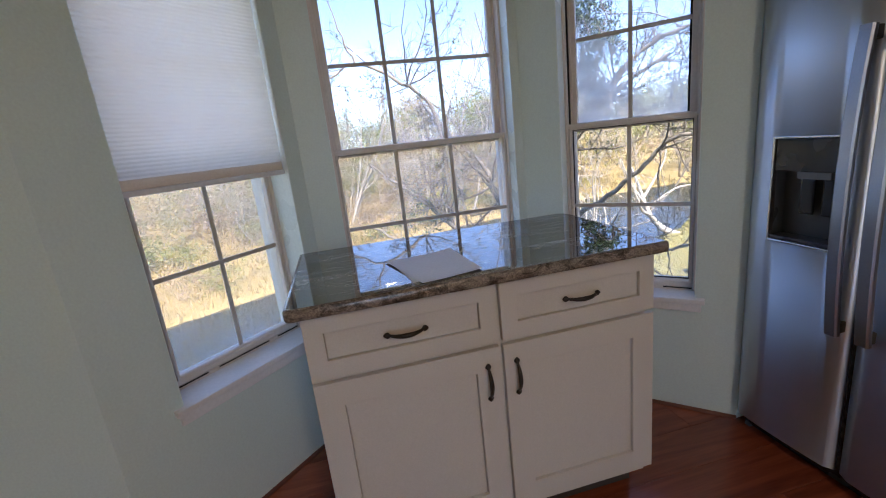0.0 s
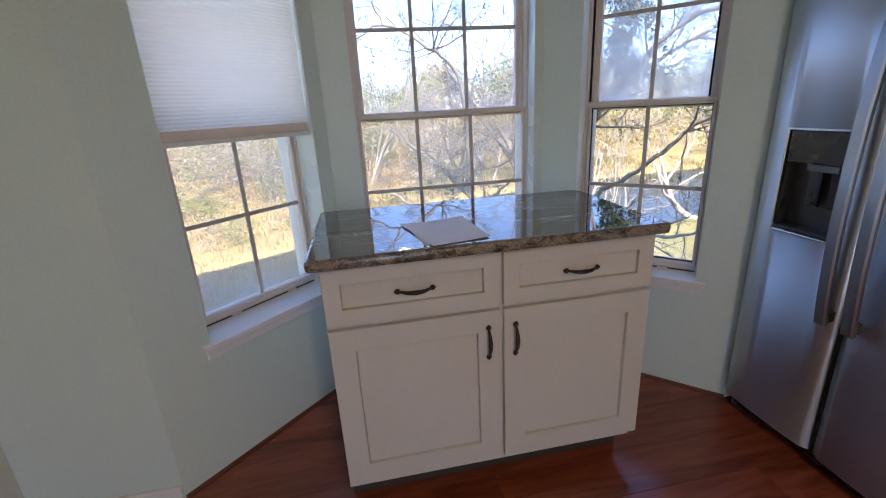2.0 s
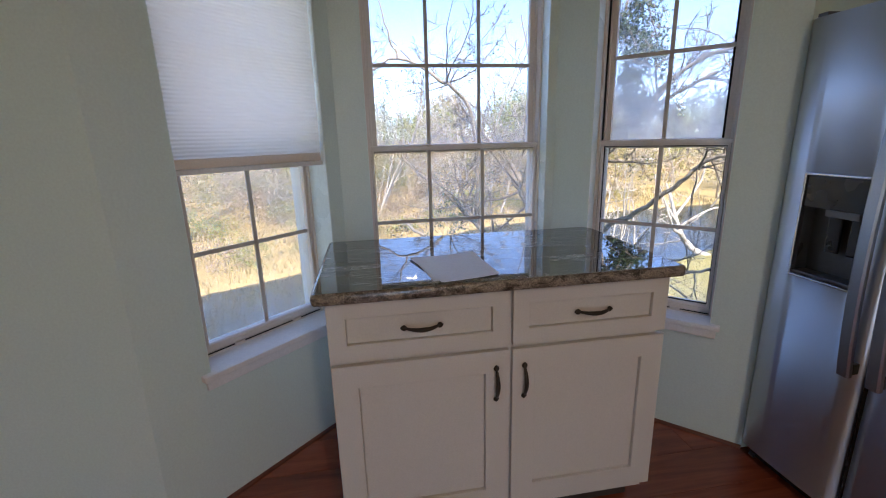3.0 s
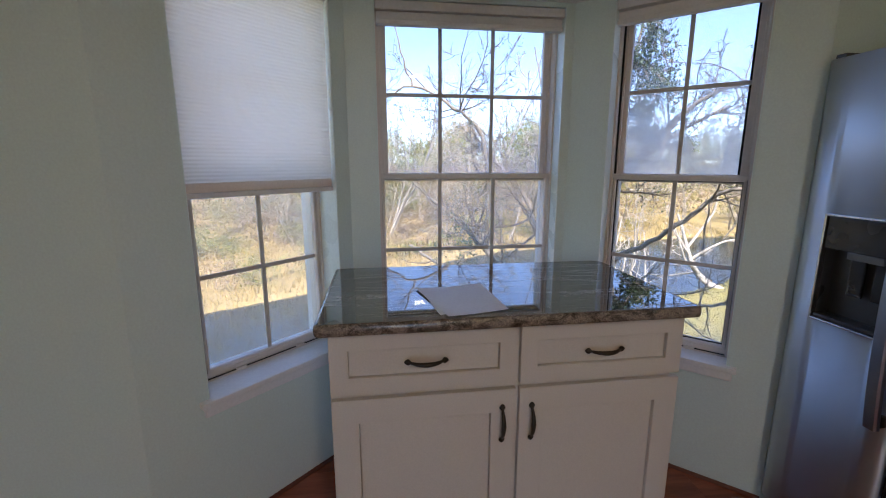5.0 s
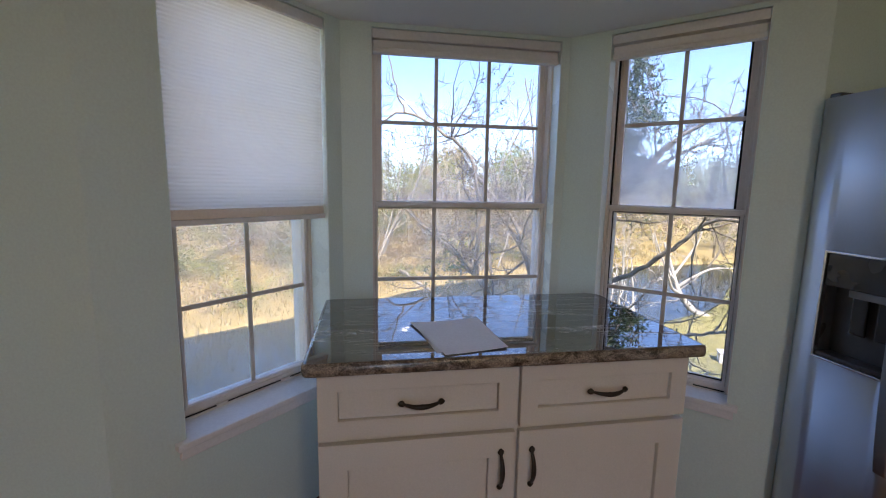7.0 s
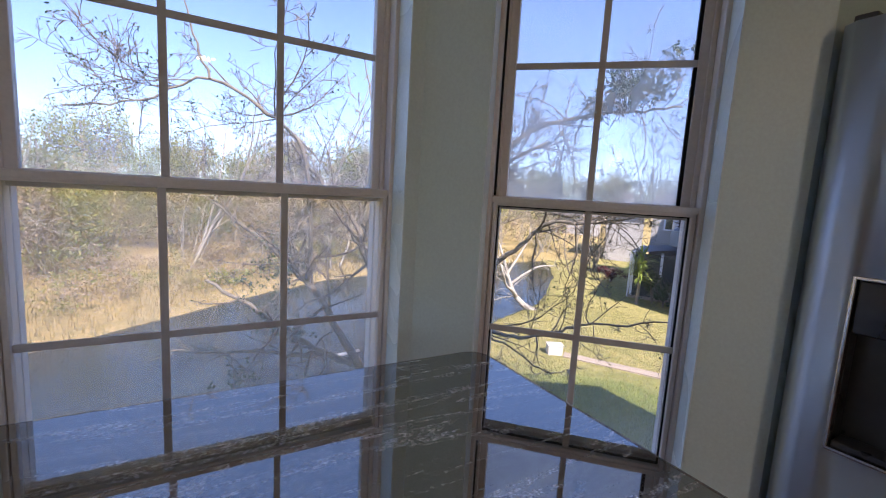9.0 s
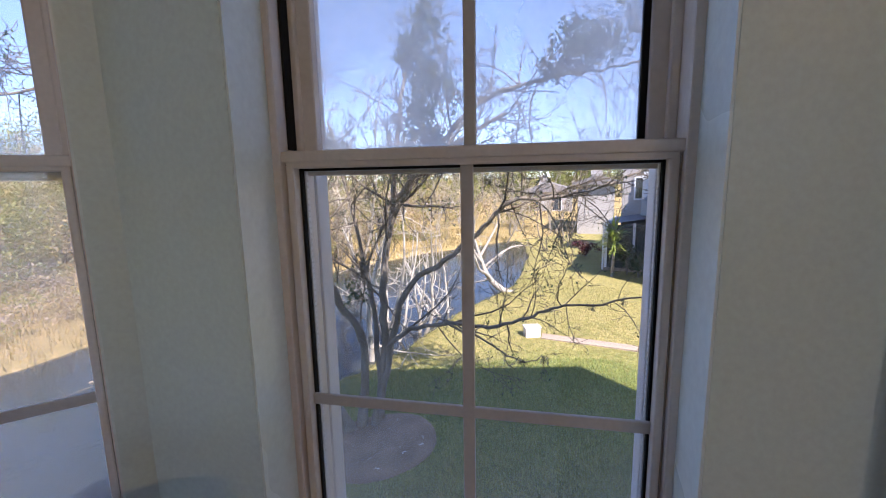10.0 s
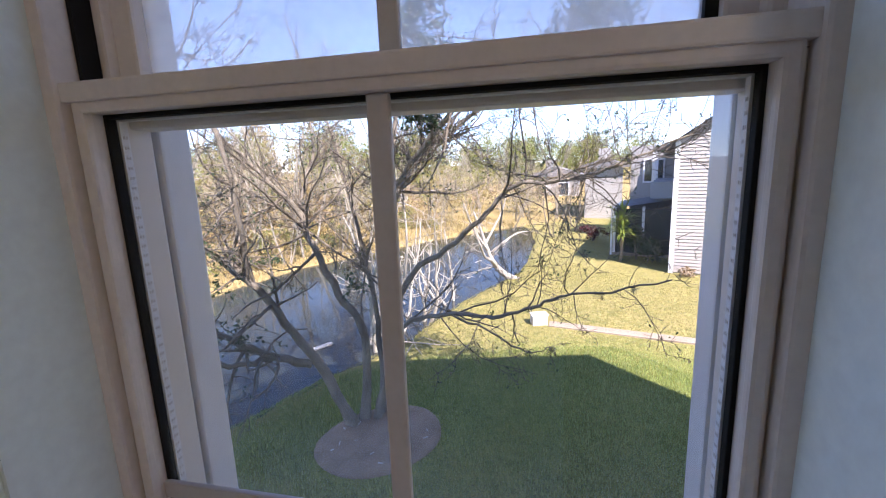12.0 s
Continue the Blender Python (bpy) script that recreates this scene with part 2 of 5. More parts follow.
def granite_material():
    """Polished grey granite: salt-and-pepper grain, dark and pale bands running along the slab."""
    m, nt, nodes, links, bs = material("dark_granite")
    v = coords(nt, "World", (0.8, 5.0, 5.0), (0, 0, radians(-9)))
    n1 = noise_node(nt, 2.4, 7.0, v, 0.62, 1.1)
    v2 = coords(nt, "World", (1.3, 13.0, 13.0), (0, 0, radians(-13)))
    n2 = noise_node(nt, 2.2, 9.0, v2, 0.66, 0.9)
    n3 = noise_node(nt, 170.0, 3.0, coords(nt, "World", (0.7, 1.0, 1.0)), 0.6)
    vo = nodes.new("ShaderNodeTexVoronoi")
    vo.inputs["Scale"].default_value = 240.0
    links.new(coords(nt, "World"), vo.inputs["Vector"])
    c = ramp(nt, n1.outputs["Fac"], [(0.36, (0.006, 0.007, 0.009)), (0.44, (0.045, 0.048, 0.052)), (0.50, (0.095, 0.10, 0.105)), (0.55, (0.03, 0.033, 0.036)), (0.60, (0.006, 0.007, 0.009)), (0.70, (0.06, 0.064, 0.068))]).outputs["Color"]
    s = ramp(nt, n2.outputs["Fac"], [(0.49, (0, 0, 0)), (0.545, (0.06, 0.062, 0.065)), (0.58, (0.46, 0.47, 0.48)), (0.63, (0.02, 0.02, 0.02))]).outputs["Color"]
    c = mix(nt, 0.8, c, s, "ADD")
    d = ramp(nt, n2.outputs["Fac"], [(0.30, (0.12, 0.12, 0.12)), (0.42, (1, 1, 1))]).outputs["Color"]
    c = mix(nt, 0.9, c, d, "MULTIPLY")
    k = ramp(nt, vo.outputs["Color"], [(0.25, (0.35, 0.34, 0.33)), (0.75, (1.5, 1.48, 1.45))]).outputs["Color"]
    c = mix(nt, 0.8, c, k, "MULTIPLY")
    g = ramp(nt, n3.outputs["Fac"], [(0.40, (0.22, 0.22, 0.22)), (0.60, (1.6, 1.58, 1.55))]).outputs["Color"]
    links.new(mix(nt, 0.8, c, g, "MULTIPLY"), bs.inputs["Base Color"])
    bs.inputs["Roughness"].default_value = 0.012
    bs.inputs["IOR"].default_value = 4.0
    return m


M["granite"] = granite_material()


def granite_edge_material():
    m, nt, nodes, links, bs = material("granite_edge")
    n1 = noise_node(nt, 28.0, 8.0, coords(nt, "World", (0.6, 1, 1)), 0.75, 0.6)
    n3 = noise_node(nt, 230.0, 3.0, coords(nt, "World"))
    c = ramp(nt, n1.outputs["Fac"], [(0.32, (0.015, 0.015, 0.016)), (0.44, (0.09, 0.08, 0.072)), (0.56, (0.30, 0.265, 0.23)), (0.72, (0.13, 0.12, 0.11))]).outputs["Color"]
    g = ramp(nt, n3.outputs["Fac"], [(0.35, (0.55, 0.52, 0.5)), (0.65, (1.3, 1.22, 1.15))]).outputs["Color"]
    links.new(mix(nt, 0.8, c, g, "MULTIPLY"), bs.inputs["Base Color"])
    bs.inputs["Roughness"].default_value = 0.16
    bump(nt, bs, n1.outputs["Fac"], 0.2, 0.003)
    return m


M["granite_edge"] = granite_edge_material()


def steel_material():
    m, nt, nodes, links, bs = material("brushed_steel")
    v = coords(nt, "World", (260.0, 260.0, 1.5))
    n1 = noise_node(nt, 1.0, 3.0, v, 0.6)
    n2 = noise_node(nt, 1.6, 3.0, coords(nt, "World"))
    links.new(ramp(nt, n2.outputs["Fac"], [(0.3, (0.62, 0.69, 0.80)), (0.7, (0.69, 0.76, 0.87))]).outputs["Color"], bs.inputs["Base Color"])
    bs.inputs["Metallic"].default_value = 1.0
    rr = nodes.new("ShaderNodeMapRange")
    rr.inputs["To Min"].default_value, rr.inputs["To Max"].default_value = 0.40, 0.50
    links.new(n1.outputs["Fac"], rr.inputs["Value"])
    links.new(rr.outputs[0], bs.inputs["Roughness"])
    bs.inputs["Anisotropic"].default_value = 0.85
    bs.inputs["Anisotropic Rotation"].default_value = 0.25
    return m


M["steel"] = steel_material()


def pane_material(name, haze, haze_low, z0, z1, scale=2.2, tint=(0.8, 0.8, 0.82)):
    """Clear glass with a mirror sheen; fog inside the double glazing where haze is set, thickening from z1 down to z0."""
    m, nt, nodes, links, bs = material(name)
    tr = nodes.new("ShaderNodeBsdfTransparent")
    tr.inputs["Color"].default_value = (0.95, 0.96, 0.96, 1)
    gl = nodes.new("ShaderNodeBsdfGlossy")
    gl.inputs["Roughness"].default_value = 0.01
    lw = nodes.new("ShaderNodeLayerWeight")
    pw = nodes.new("ShaderNodeMath")
    pw.operation = "POWER"
    pw.inputs[1].default_value = 5.0
    links.new(lw.outputs["Facing"], pw.inputs[0])
    fr = nodes.new("ShaderNodeMath")
    fr.operation = "MULTIPLY_ADD"
    fr.inputs[1].default_value, fr.inputs[2].default_value = 0.8, 0.025
    links.new(pw.outputs[0], fr.inputs[0])
    mg = nodes.new("ShaderNodeMixShader")
    links.new(fr.outputs[0], mg.inputs[0])
    links.new(tr.outputs[0], mg.inputs[1])
    links.new(gl.outputs[0], mg.inputs[2])
    out = mg.outputs[0]
    if haze or haze_low:
        pos = geometry_position(nt)
        n = noise_node(nt, scale, 5.0, pos, 0.6, 0.4)
        sx = nodes.new("ShaderNodeSeparateXYZ")
        links.new(pos, sx.inputs[0])
        mr = nodes.new("ShaderNodeMapRange")
        mr.inputs["From Min"].default_value, mr.inputs["From Max"].default_value = z0, z1
        mr.inputs["To Min"].default_value, mr.inputs["To Max"].default_value = haze_low, haze
        links.new(sx.outputs[2], mr.inputs["Value"])
        r2 = nodes.new("ShaderNodeMapRange")
        r2.inputs["From Min"].default_value, r2.inputs["From Max"].default_value = 0.25, 0.75
        r2.inputs["To Min"].default_value, r2.inputs["To Max"].default_value = 0.35, 1.5
        links.new(n.outputs["Fac"], r2.inputs["Value"])
        mm = nodes.new("ShaderNodeMath")
        mm.operation = "MULTIPLY"
        mm.use_clamp = True
        links.new(mr.outputs[0], mm.inputs[0])
        links.new(r2.outputs[0], mm.inputs[1])
        tl = nodes.new("ShaderNodeBsdfTranslucent")
        tl.inputs["Color"].default_value = (*tint, 1)
        mh = nodes.new("ShaderNodeMixShader")
        links.new(mm.outputs[0], mh.inputs[0])
        links.new(out, mh.inputs[1])
        links.new(tl.outputs[0], mh.inputs[2])
        out = mh.outputs[0]
    links.new(out, nodes["Material Output"].inputs["Surface"])
    return m


M["pane"] = pane_material("clear_pane", 0, 0, 0, 1)
M["pane_hazy"] = pane_material("hazy_pane", 0.20, 0.08, 0.62, 1.15, tint=(0.98, 0.89, 0.78))
M["pane_light"] = pane_material("faint_hazy_pane", 0.05, 0.22, 1.28, 1.6)
M["pane_low"] = pane_material("smeared_pane", 0.015, 0.20, 0.60, 1.0, 1.6, tint=(0.9, 0.9, 0.84))
M["pane_fog"] = pane_material("fogged_pane", 0.12, 0.46, 1.28, 1.75, 3.0, tint=(0.98, 0.96, 0.94))


def fabric_material():
    m, nt, nodes, links, bs = material("shade_fabric")
    n2 = noise_node(nt, 1.5, 3.0, geometry_position(nt))
    c = ramp(nt, n2.outputs["Fac"], [(0.3, (0.83, 0.81, 0.76)), (0.7, (0.88, 0.86, 0.81))]).outputs["Color"]
    links.new(c, bs.inputs["Base Color"])
    bs.inputs["Roughness"].default_value = 0.85
    tl = nodes.new("ShaderNodeBsdfTranslucent")
    links.new(c, tl.inputs["Color"])
    ms = nodes.new("ShaderNodeMixShader")
    ms.inputs[0].default_value = 0.62
    links.new(bs.outputs[0], ms.inputs[1])
    links.new(tl.outputs[0], ms.inputs[2])
    links.new(ms.outputs[0], nodes["Material Output"].inputs["Surface"])
    return m


M["fabric"] = fabric_material()


def ground_material():
    m, nt, nodes, links, bs = material("lawn_and_dry_bank")
    pos = geometry_position(nt)
    n1 = noise_node(nt, 0.5, 5.0, pos, 0.6)
    n2 = noise_node(nt, 9.0, 5.0, pos, 0.65)
    n3 = noise_node(nt, 45.0, 4.0, pos, 0.65)
    lawn = ramp(nt, n1.outputs["Fac"], [(0.3, (0.21, 0.26, 0.07)), (0.5, (0.29, 0.32, 0.10)), (0.7, (0.36, 0.36, 0.135))]).outputs["Color"]
    dry = ramp(nt, n2.outputs["Fac"], [(0.25, (0.30, 0.21, 0.09)), (0.5, (0.48, 0.35, 0.17)), (0.75, (0.58, 0.45, 0.26))]).outputs["Color"]
    # carries the dry bank and the sun-and-shade tint painted into the lawn
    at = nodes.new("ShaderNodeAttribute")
    at.attribute_name = "dry_and_sun_tint"
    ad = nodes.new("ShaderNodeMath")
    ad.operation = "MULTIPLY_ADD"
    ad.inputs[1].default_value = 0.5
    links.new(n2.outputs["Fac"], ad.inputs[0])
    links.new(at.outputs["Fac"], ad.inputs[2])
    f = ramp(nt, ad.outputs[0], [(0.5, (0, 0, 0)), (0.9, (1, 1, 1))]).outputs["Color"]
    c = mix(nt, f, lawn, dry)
    n4 = noise_node(nt, 4.5, 6.0, pos, 0.7)
    g4 = ramp(nt, n4.outputs["Fac"], [(0.3, (0.55, 0.6, 0.55)), (0.65, (1.15, 1.1, 1.05))]).outputs["Color"]
    c = mix(nt, 0.8, c, g4, "MULTIPLY")
    g = ramp(nt, n3.outputs["Fac"], [(0.34, (0.30, 0.33, 0.30)), (0.64, (1.45, 1.38, 1.25))]).outputs["Color"]
    links.new(mix(nt, 0.9, c, g, "MULTIPLY"), bs.inputs["Base Color"])
    bs.inputs["Roughness"].default_value = 0.95
    bs.inputs["Specular IOR Level"].default_value = 0.15
    bump(nt, bs, n3.outputs["Fac"], 0.9, 0.04)
    return m


M["ground"] = ground_material()


def water_material():
    m, nt, nodes, links, bs = material("pond_water")
    pos = coords(nt, "World", (0.7, 1.6, 1.0), (0, 0, radians(25)))
    n = noise_node(nt, 3.0, 4.0, pos, 0.55, 0.2)
    n2 = noise_node(nt, 0.12, 2.0, pos)
    links.new(ramp(nt, n2.outputs["Fac"], [(0.3, (0.02, 0.03, 0.035)), (0.7, (0.04, 0.038, 0.028))]).outputs["Color"], bs.inputs["Base Color"])
    bs.inputs["Roughness"].default_value = 0.04
    bs.inputs["IOR"].default_value = 1.33
    bump(nt, bs, n.outputs["Fac"], 0.22, 0.02)
    return m


M["water"] = water_material()


def lamp_material():
    m, nt, nodes, links, bs = material("lamp_lens")
    bs.inputs["Emission Color"].default_value = (1.0, 0.9, 0.74, 1)
    bs.inputs["Emission Strength"].default_value = 3.0
    return m


M["lens"] = lamp_material()


# ---------------------------------------------------------------- building helpers
def mesh_from(bm, name, mats, smooth=False):
    me = bpy.data.meshes.new(name)
    bmesh.ops.recalc_face_normals(bm, faces=bm.faces)
    bm.to_mesh(me)
    bm.free()
    for m in mats if isinstance(mats, (list, tuple)) else [mats]:
        me.materials.append(m)
    if smooth:
        for p in me.polygons:
            p.use_smooth = True
    return me


def part(name, bm, mat, parent=None, label="", smooth=False, m=None):
    ob = new(name, mesh_from(bm, name, mat, smooth))
    if parent is not None:
        ob.parent = parent
    if m is not None:
        ob.matrix_local = m
    return tagged(ob, label=label)


def thing(name, label, category, group="", m=None, kind=""):
    ob = new(name)
    ob.empty_display_size = 0.1
    if m is not None:
        ob.matrix_world = m
    return tagged(ob, label, category, group, kind)


def box(bm, x0, x1, y0, y1, z0, z1, bevel=0.0, segs=2):
    vs = [bm.verts.new((x, y, z)) for x in (x0, x1) for y in (y0, y1) for z in (z0, z1)]
    fs = [(0, 1, 3, 2), (4, 6, 7, 5), (0, 4, 5, 1), (2, 3, 7, 6), (0, 2, 6, 4), (1, 5, 7, 3)]
    faces = [bm.faces.new([vs[i] for i in f]) for f in fs]
    if bevel:
        edges = list({e for f in faces for e in f.edges})
        bmesh.ops.bevel(bm, geom=edges, offset=bevel, segments=segs, affect="EDGES", profile=0.6)
    return bm


def boxes(*specs, bevel=0.0):
    bm = bmesh.new()
    for s in specs:
        box(bm, *s, bevel=bevel)
    return bm


def prism(pts, z0, z1):
    """Upright prism over a plan outline."""
    bm = bmesh.new()
    a = [bm.verts.new((x, y, z0)) for x, y in pts]
    b = [bm.verts.new((x, y, z1)) for x, y in pts]
    bm.faces.new(a)
    bm.faces.new(b)
    for i in range(len(pts)):
        j = (i + 1) % len(pts)
        bm.faces.new((a[i], a[j], b[j], b[i]))
    return bm


def sweep(path, profile, up=None, cap=True):
    """Sweep a closed profile [(a, b)] along a path of points; a goes sideways, b along the second normal."""
    bm = bmesh.new()
    rings = []
    for i, p in enumerate(path):
        p = Vector(p)
        d = (Vector(path[min(i + 1, len(path) - 1)]) - Vector(path[max(i - 1, 0)])).normalized()
        u = Vector(up or (0, 0, 1))
        s = d.cross(u).normalized()
        n = s.cross(d).normalized()
        prof = profile(i / (len(path) - 1)) if callable(profile) else profile
        rings.append([bm.verts.new(p + s * a + n * b) for a, b in prof])
    k = len(rings[0])
    for r0, r1 in zip(rings, rings[1:]):
        for i in range(k):
            bm.faces.new((r0[i], r0[(i + 1) % k], r1[(i + 1) % k], r1[i]))
    if cap:
        bm.faces.new(rings[0])
        bm.faces.new(rings[-1])
    return bm


def wall_mesh(length, z0, z1, thick, openings=()):
    """Wall along local x, room face at y = 0, body towards +y; openings (u0, u1, z0, z1) go through it."""
    us = sorted({0.0, length, *[o[0] for o in openings], *[o[1] for o in openings]})
    zs = sorted({z0, z1, *[o[2] for o in openings], *[o[3] for o in openings]})
    bm = bmesh.new()
    v = {(i, j, k): bm.verts.new((u, y, z)) for i, u in enumerate(us) for j, z in enumerate(zs) for k, y in enumerate((0.0, thick))}
    solid = {}
    for i in range(len(us) - 1):
        for j in range(len(zs) - 1):
            cu, cz = (us[i] + us[i + 1]) / 2, (zs[j] + zs[j + 1]) / 2
            solid[i, j] = not any(o[0] < cu < o[1] and o[2] < cz < o[3] for o in openings)
    for (i, j), s in solid.items():
        if not s:
            continue
        for k in (0, 1):
            bm.faces.new([v[a, b, k] for a, b in ((i, j), (i + 1, j), (i + 1, j + 1), (i, j + 1))])
        for di, dj, e in ((-1, 0, ((i, j), (i, j + 1))), (1, 0, ((i + 1, j), (i + 1, j + 1))), (0, -1, ((i, j), (i + 1, j))), (0, 1, ((i, j + 1), (i + 1, j + 1)))):
            if not solid.get((i + di, j + dj), False):
                (a, b), (c, d) = e
                bm.faces.new((v[a, b, 0], v[c, d, 0], v[c, d, 1], v[a, b, 1]))
    return bm


def structure(name, bm, mat, m=None, label="", category=""):
    ob = part(name, bm, mat, None, label, m=m)
    return tagged(ob, label, category or name.split("_")[0], "", "structure")


# ---------------------------------------------------------------- room shell
R2 = math.sqrt(0.5)
YC = 0.83                      # room face of the bay's middle wall
DL, DR = 1.335, 1.305          # y - x on the bay's one splayed wall, x + y on the other
YN = 0.215                     # room face of the straight wall either side of the bay
SOFFIT, CEIL = 1.99, 2.40
XL, XR = YN - DL, DR - YN      # where the splayed walls begin
CL, CR = YC - DL, DR - YC      # inner corners of the bay
ROOM_W, ROOM_E, ROOM_S = -2.3, 1.90, -4.0
Z0, Z1 = 0.53, 1.972           # window openings
WT = 0.20


def along(p, ang):
    """Frame at plan point p: local x runs at ang degrees, local y points out of the room."""
    return pose(p[0], p[1], 0, 0, 0, ang)


len_l = math.hypot(CL - XL, YC - YN)
len_r = math.hypot(XR - CR, YC - YN)
W_L = along((XL, YN), 45)
W_C = along((CL, YC), 0)
W_R = along((CR, YC), -45)


def s_on_left(s):
    return s - (XL + YN) * R2


def s_on_right(s):
    return s - (CR - YC) * R2


UL, HL = s_on_left(-0.140), 0.297
UC, HC = 0.027 - CL, 0.410
UR, HR = s_on_right(0.186), 0.267
structure("wall_bay_west", wall_mesh(len_l, -0.02, SOFFIT + 0.05, WT, [(UL - HL, UL + HL, Z0 - 0.02, Z1)]), M["wall"], W_L, "pale green painted wall round the shaded window", "wall")
structure("wall_bay_north", wall_mesh(CR - CL, -0.02, SOFFIT + 0.05, WT, [(UC - HC, UC + HC, Z0 - 0.02, Z1)]), M["wall"], W_C, "pale green painted wall behind the kitchen island", "wall")
structure("wall_bay_east", wall_mesh(len_r, -0.02, SOFFIT + 0.05, WT, [(UR - HR, UR + HR, Z0 - 0.02, Z1)]), M["wall"], W_R, "pale green painted wall between window and fridge", "wall")
structure("wall_north_west", wall_mesh(XL - ROOM_W, -0.02, CEIL + 0.05, 0.12), M["wall"], along((ROOM_W, YN), 0), "pale green painted plain wall", "wall")
structure("wall_north_east", wall_mesh(ROOM_E - XR, -0.02, CEIL + 0.05, 0.12), M["wall"], along((XR, YN), 0), "pale green painted wall above the fridge", "wall")
structure("wall_west", wall_mesh(YN - ROOM_S, -0.02, CEIL + 0.05, 0.12), M["wall"], along((ROOM_W, ROOM_S), 90), "pale green painted plain wall", "wall")
structure("wall_east", wall_mesh(YN - ROOM_S, -0.02, CEIL + 0.05, 0.12), M["wall"], along((ROOM_E, YN), -90), "pale green painted plain wall", "wall")
# the opening is made up, out of view, to hold the fill lamp
structure("wall_south", wall_mesh(ROOM_E - ROOM_W, -0.02, CEIL + 0.05, 0.12, [(ROOM_E - FILL_OPENING[1], ROOM_E - FILL_OPENING[0], FILL_OPENING[2], FILL_OPENING[3])]), M["wall"], along((ROOM_E, ROOM_S), 180), "pale green painted plain wall", "wall")
structure("ceiling", boxes((ROOM_W - 0.1, ROOM_E + 0.1, ROOM_S - 0.1, YN, CEIL, CEIL + 0.1)), M["ceiling"], label="white painted room ceiling", category="ceiling")
structure("ceiling_bay", prism([(XL - 0.02, YN), (XR + 0.02, YN), (CR + 0.02, YC + 0.02), (CL - 0.02, YC + 0.02)], SOFFIT, CEIL + 0.1), M["ceiling"], label="low white painted ceiling of the window bay", category="ceiling")
floor = structure("floor", prism([(ROOM_W - 0.1, ROOM_S - 0.1), (ROOM_E + 0.1, ROOM_S - 0.1), (ROOM_E + 0.1, YN), (XR, YN), (CR, YC), (CL, YC), (XL, YN), (ROOM_W - 0.1, YN)], -0.15, -0.009), M["gap"], label="dark red cherry laminate plank floor", category="floor")


def quarter_round(name, a, b, z=0.0, r=0.012, mat="quarter", label="cherry quarter-round moulding along the floor"):
    bm = sweep([(a[0], a[1], z), (b[0], b[1], z)], [(0, 0)] + [(r * math.cos(t * math.pi / 10), r * math.sin(t * math.pi / 10)) for t in range(6)])
    return structure(name, bm, M[mat], label=label, category="trim")


quarter_round("trim_floor_west", (ROOM_W, YN - 0.012), (XL + 0.006, YN - 0.012))
quarter_round("trim_floor_bay_west", (XL, YN), (CL, YC))
quarter_round("trim_floor_bay_north", (CL, YC), (CR, YC))
quarter_round("trim_floor_bay_east", (CR, YC), (XR, YN))
structure("baseboard", boxes((ROOM_W, XL - 0.004, YN - 0.012, YN, 0.0, 0.062), bevel=0.003), M["trim"], label="low white painted baseboard on the straight wall", category="baseboard")


# ---------------------------------------------------------------- windows
def ring(bm, u0, u1, z0, z1, w, v0, v1, wb=None, bevel=0.003):
    """Mitred rectangular frame of bar width w between depths v0 and v1."""
    wb = w if wb is None else wb
    out = ((u0, z0), (u1, z0), (u1, z1), (u0, z1))
    inn = ((u0 + w, z0 + wb), (u1 - w, z0 + wb), (u1 - w, z1 - w), (u0 + w, z1 - w))
    loops = [[bm.verts.new((u, v, z)) for u, z in c] for c in (out, inn) for v in (v0, v1)]
    of, ob, nf, nb = loops
    faces = []
    for i in range(4):
        j = (i + 1) % 4
        for q in ((of[i], of[j], nf[j], nf[i]), (ob[i], nb[i], nb[j], ob[j]), (of[i], ob[i], ob[j], of[j]), (nf[i], nf[j], nb[j], nb[i])):
            faces.append(bm.faces.new(q))
    if bevel:
        edges = [e for e in {e for f in faces for e in f.edges} if len({round(v.co.y, 5) for v in e.verts}) == 1]
        edges = [e for e in edges if not (e.verts[0] in of and e.verts[1] in nf) and not (e.verts[0] in nf and e.verts[1] in of) and not (e.verts[0] in ob and e.verts[1] in nb) and not (e.verts[0] in nb and e.verts[1] in ob)]
        bmesh.ops.bevel(bm, geom=edges, offset=bevel, segments=2, affect="EDGES", profile=0.6)


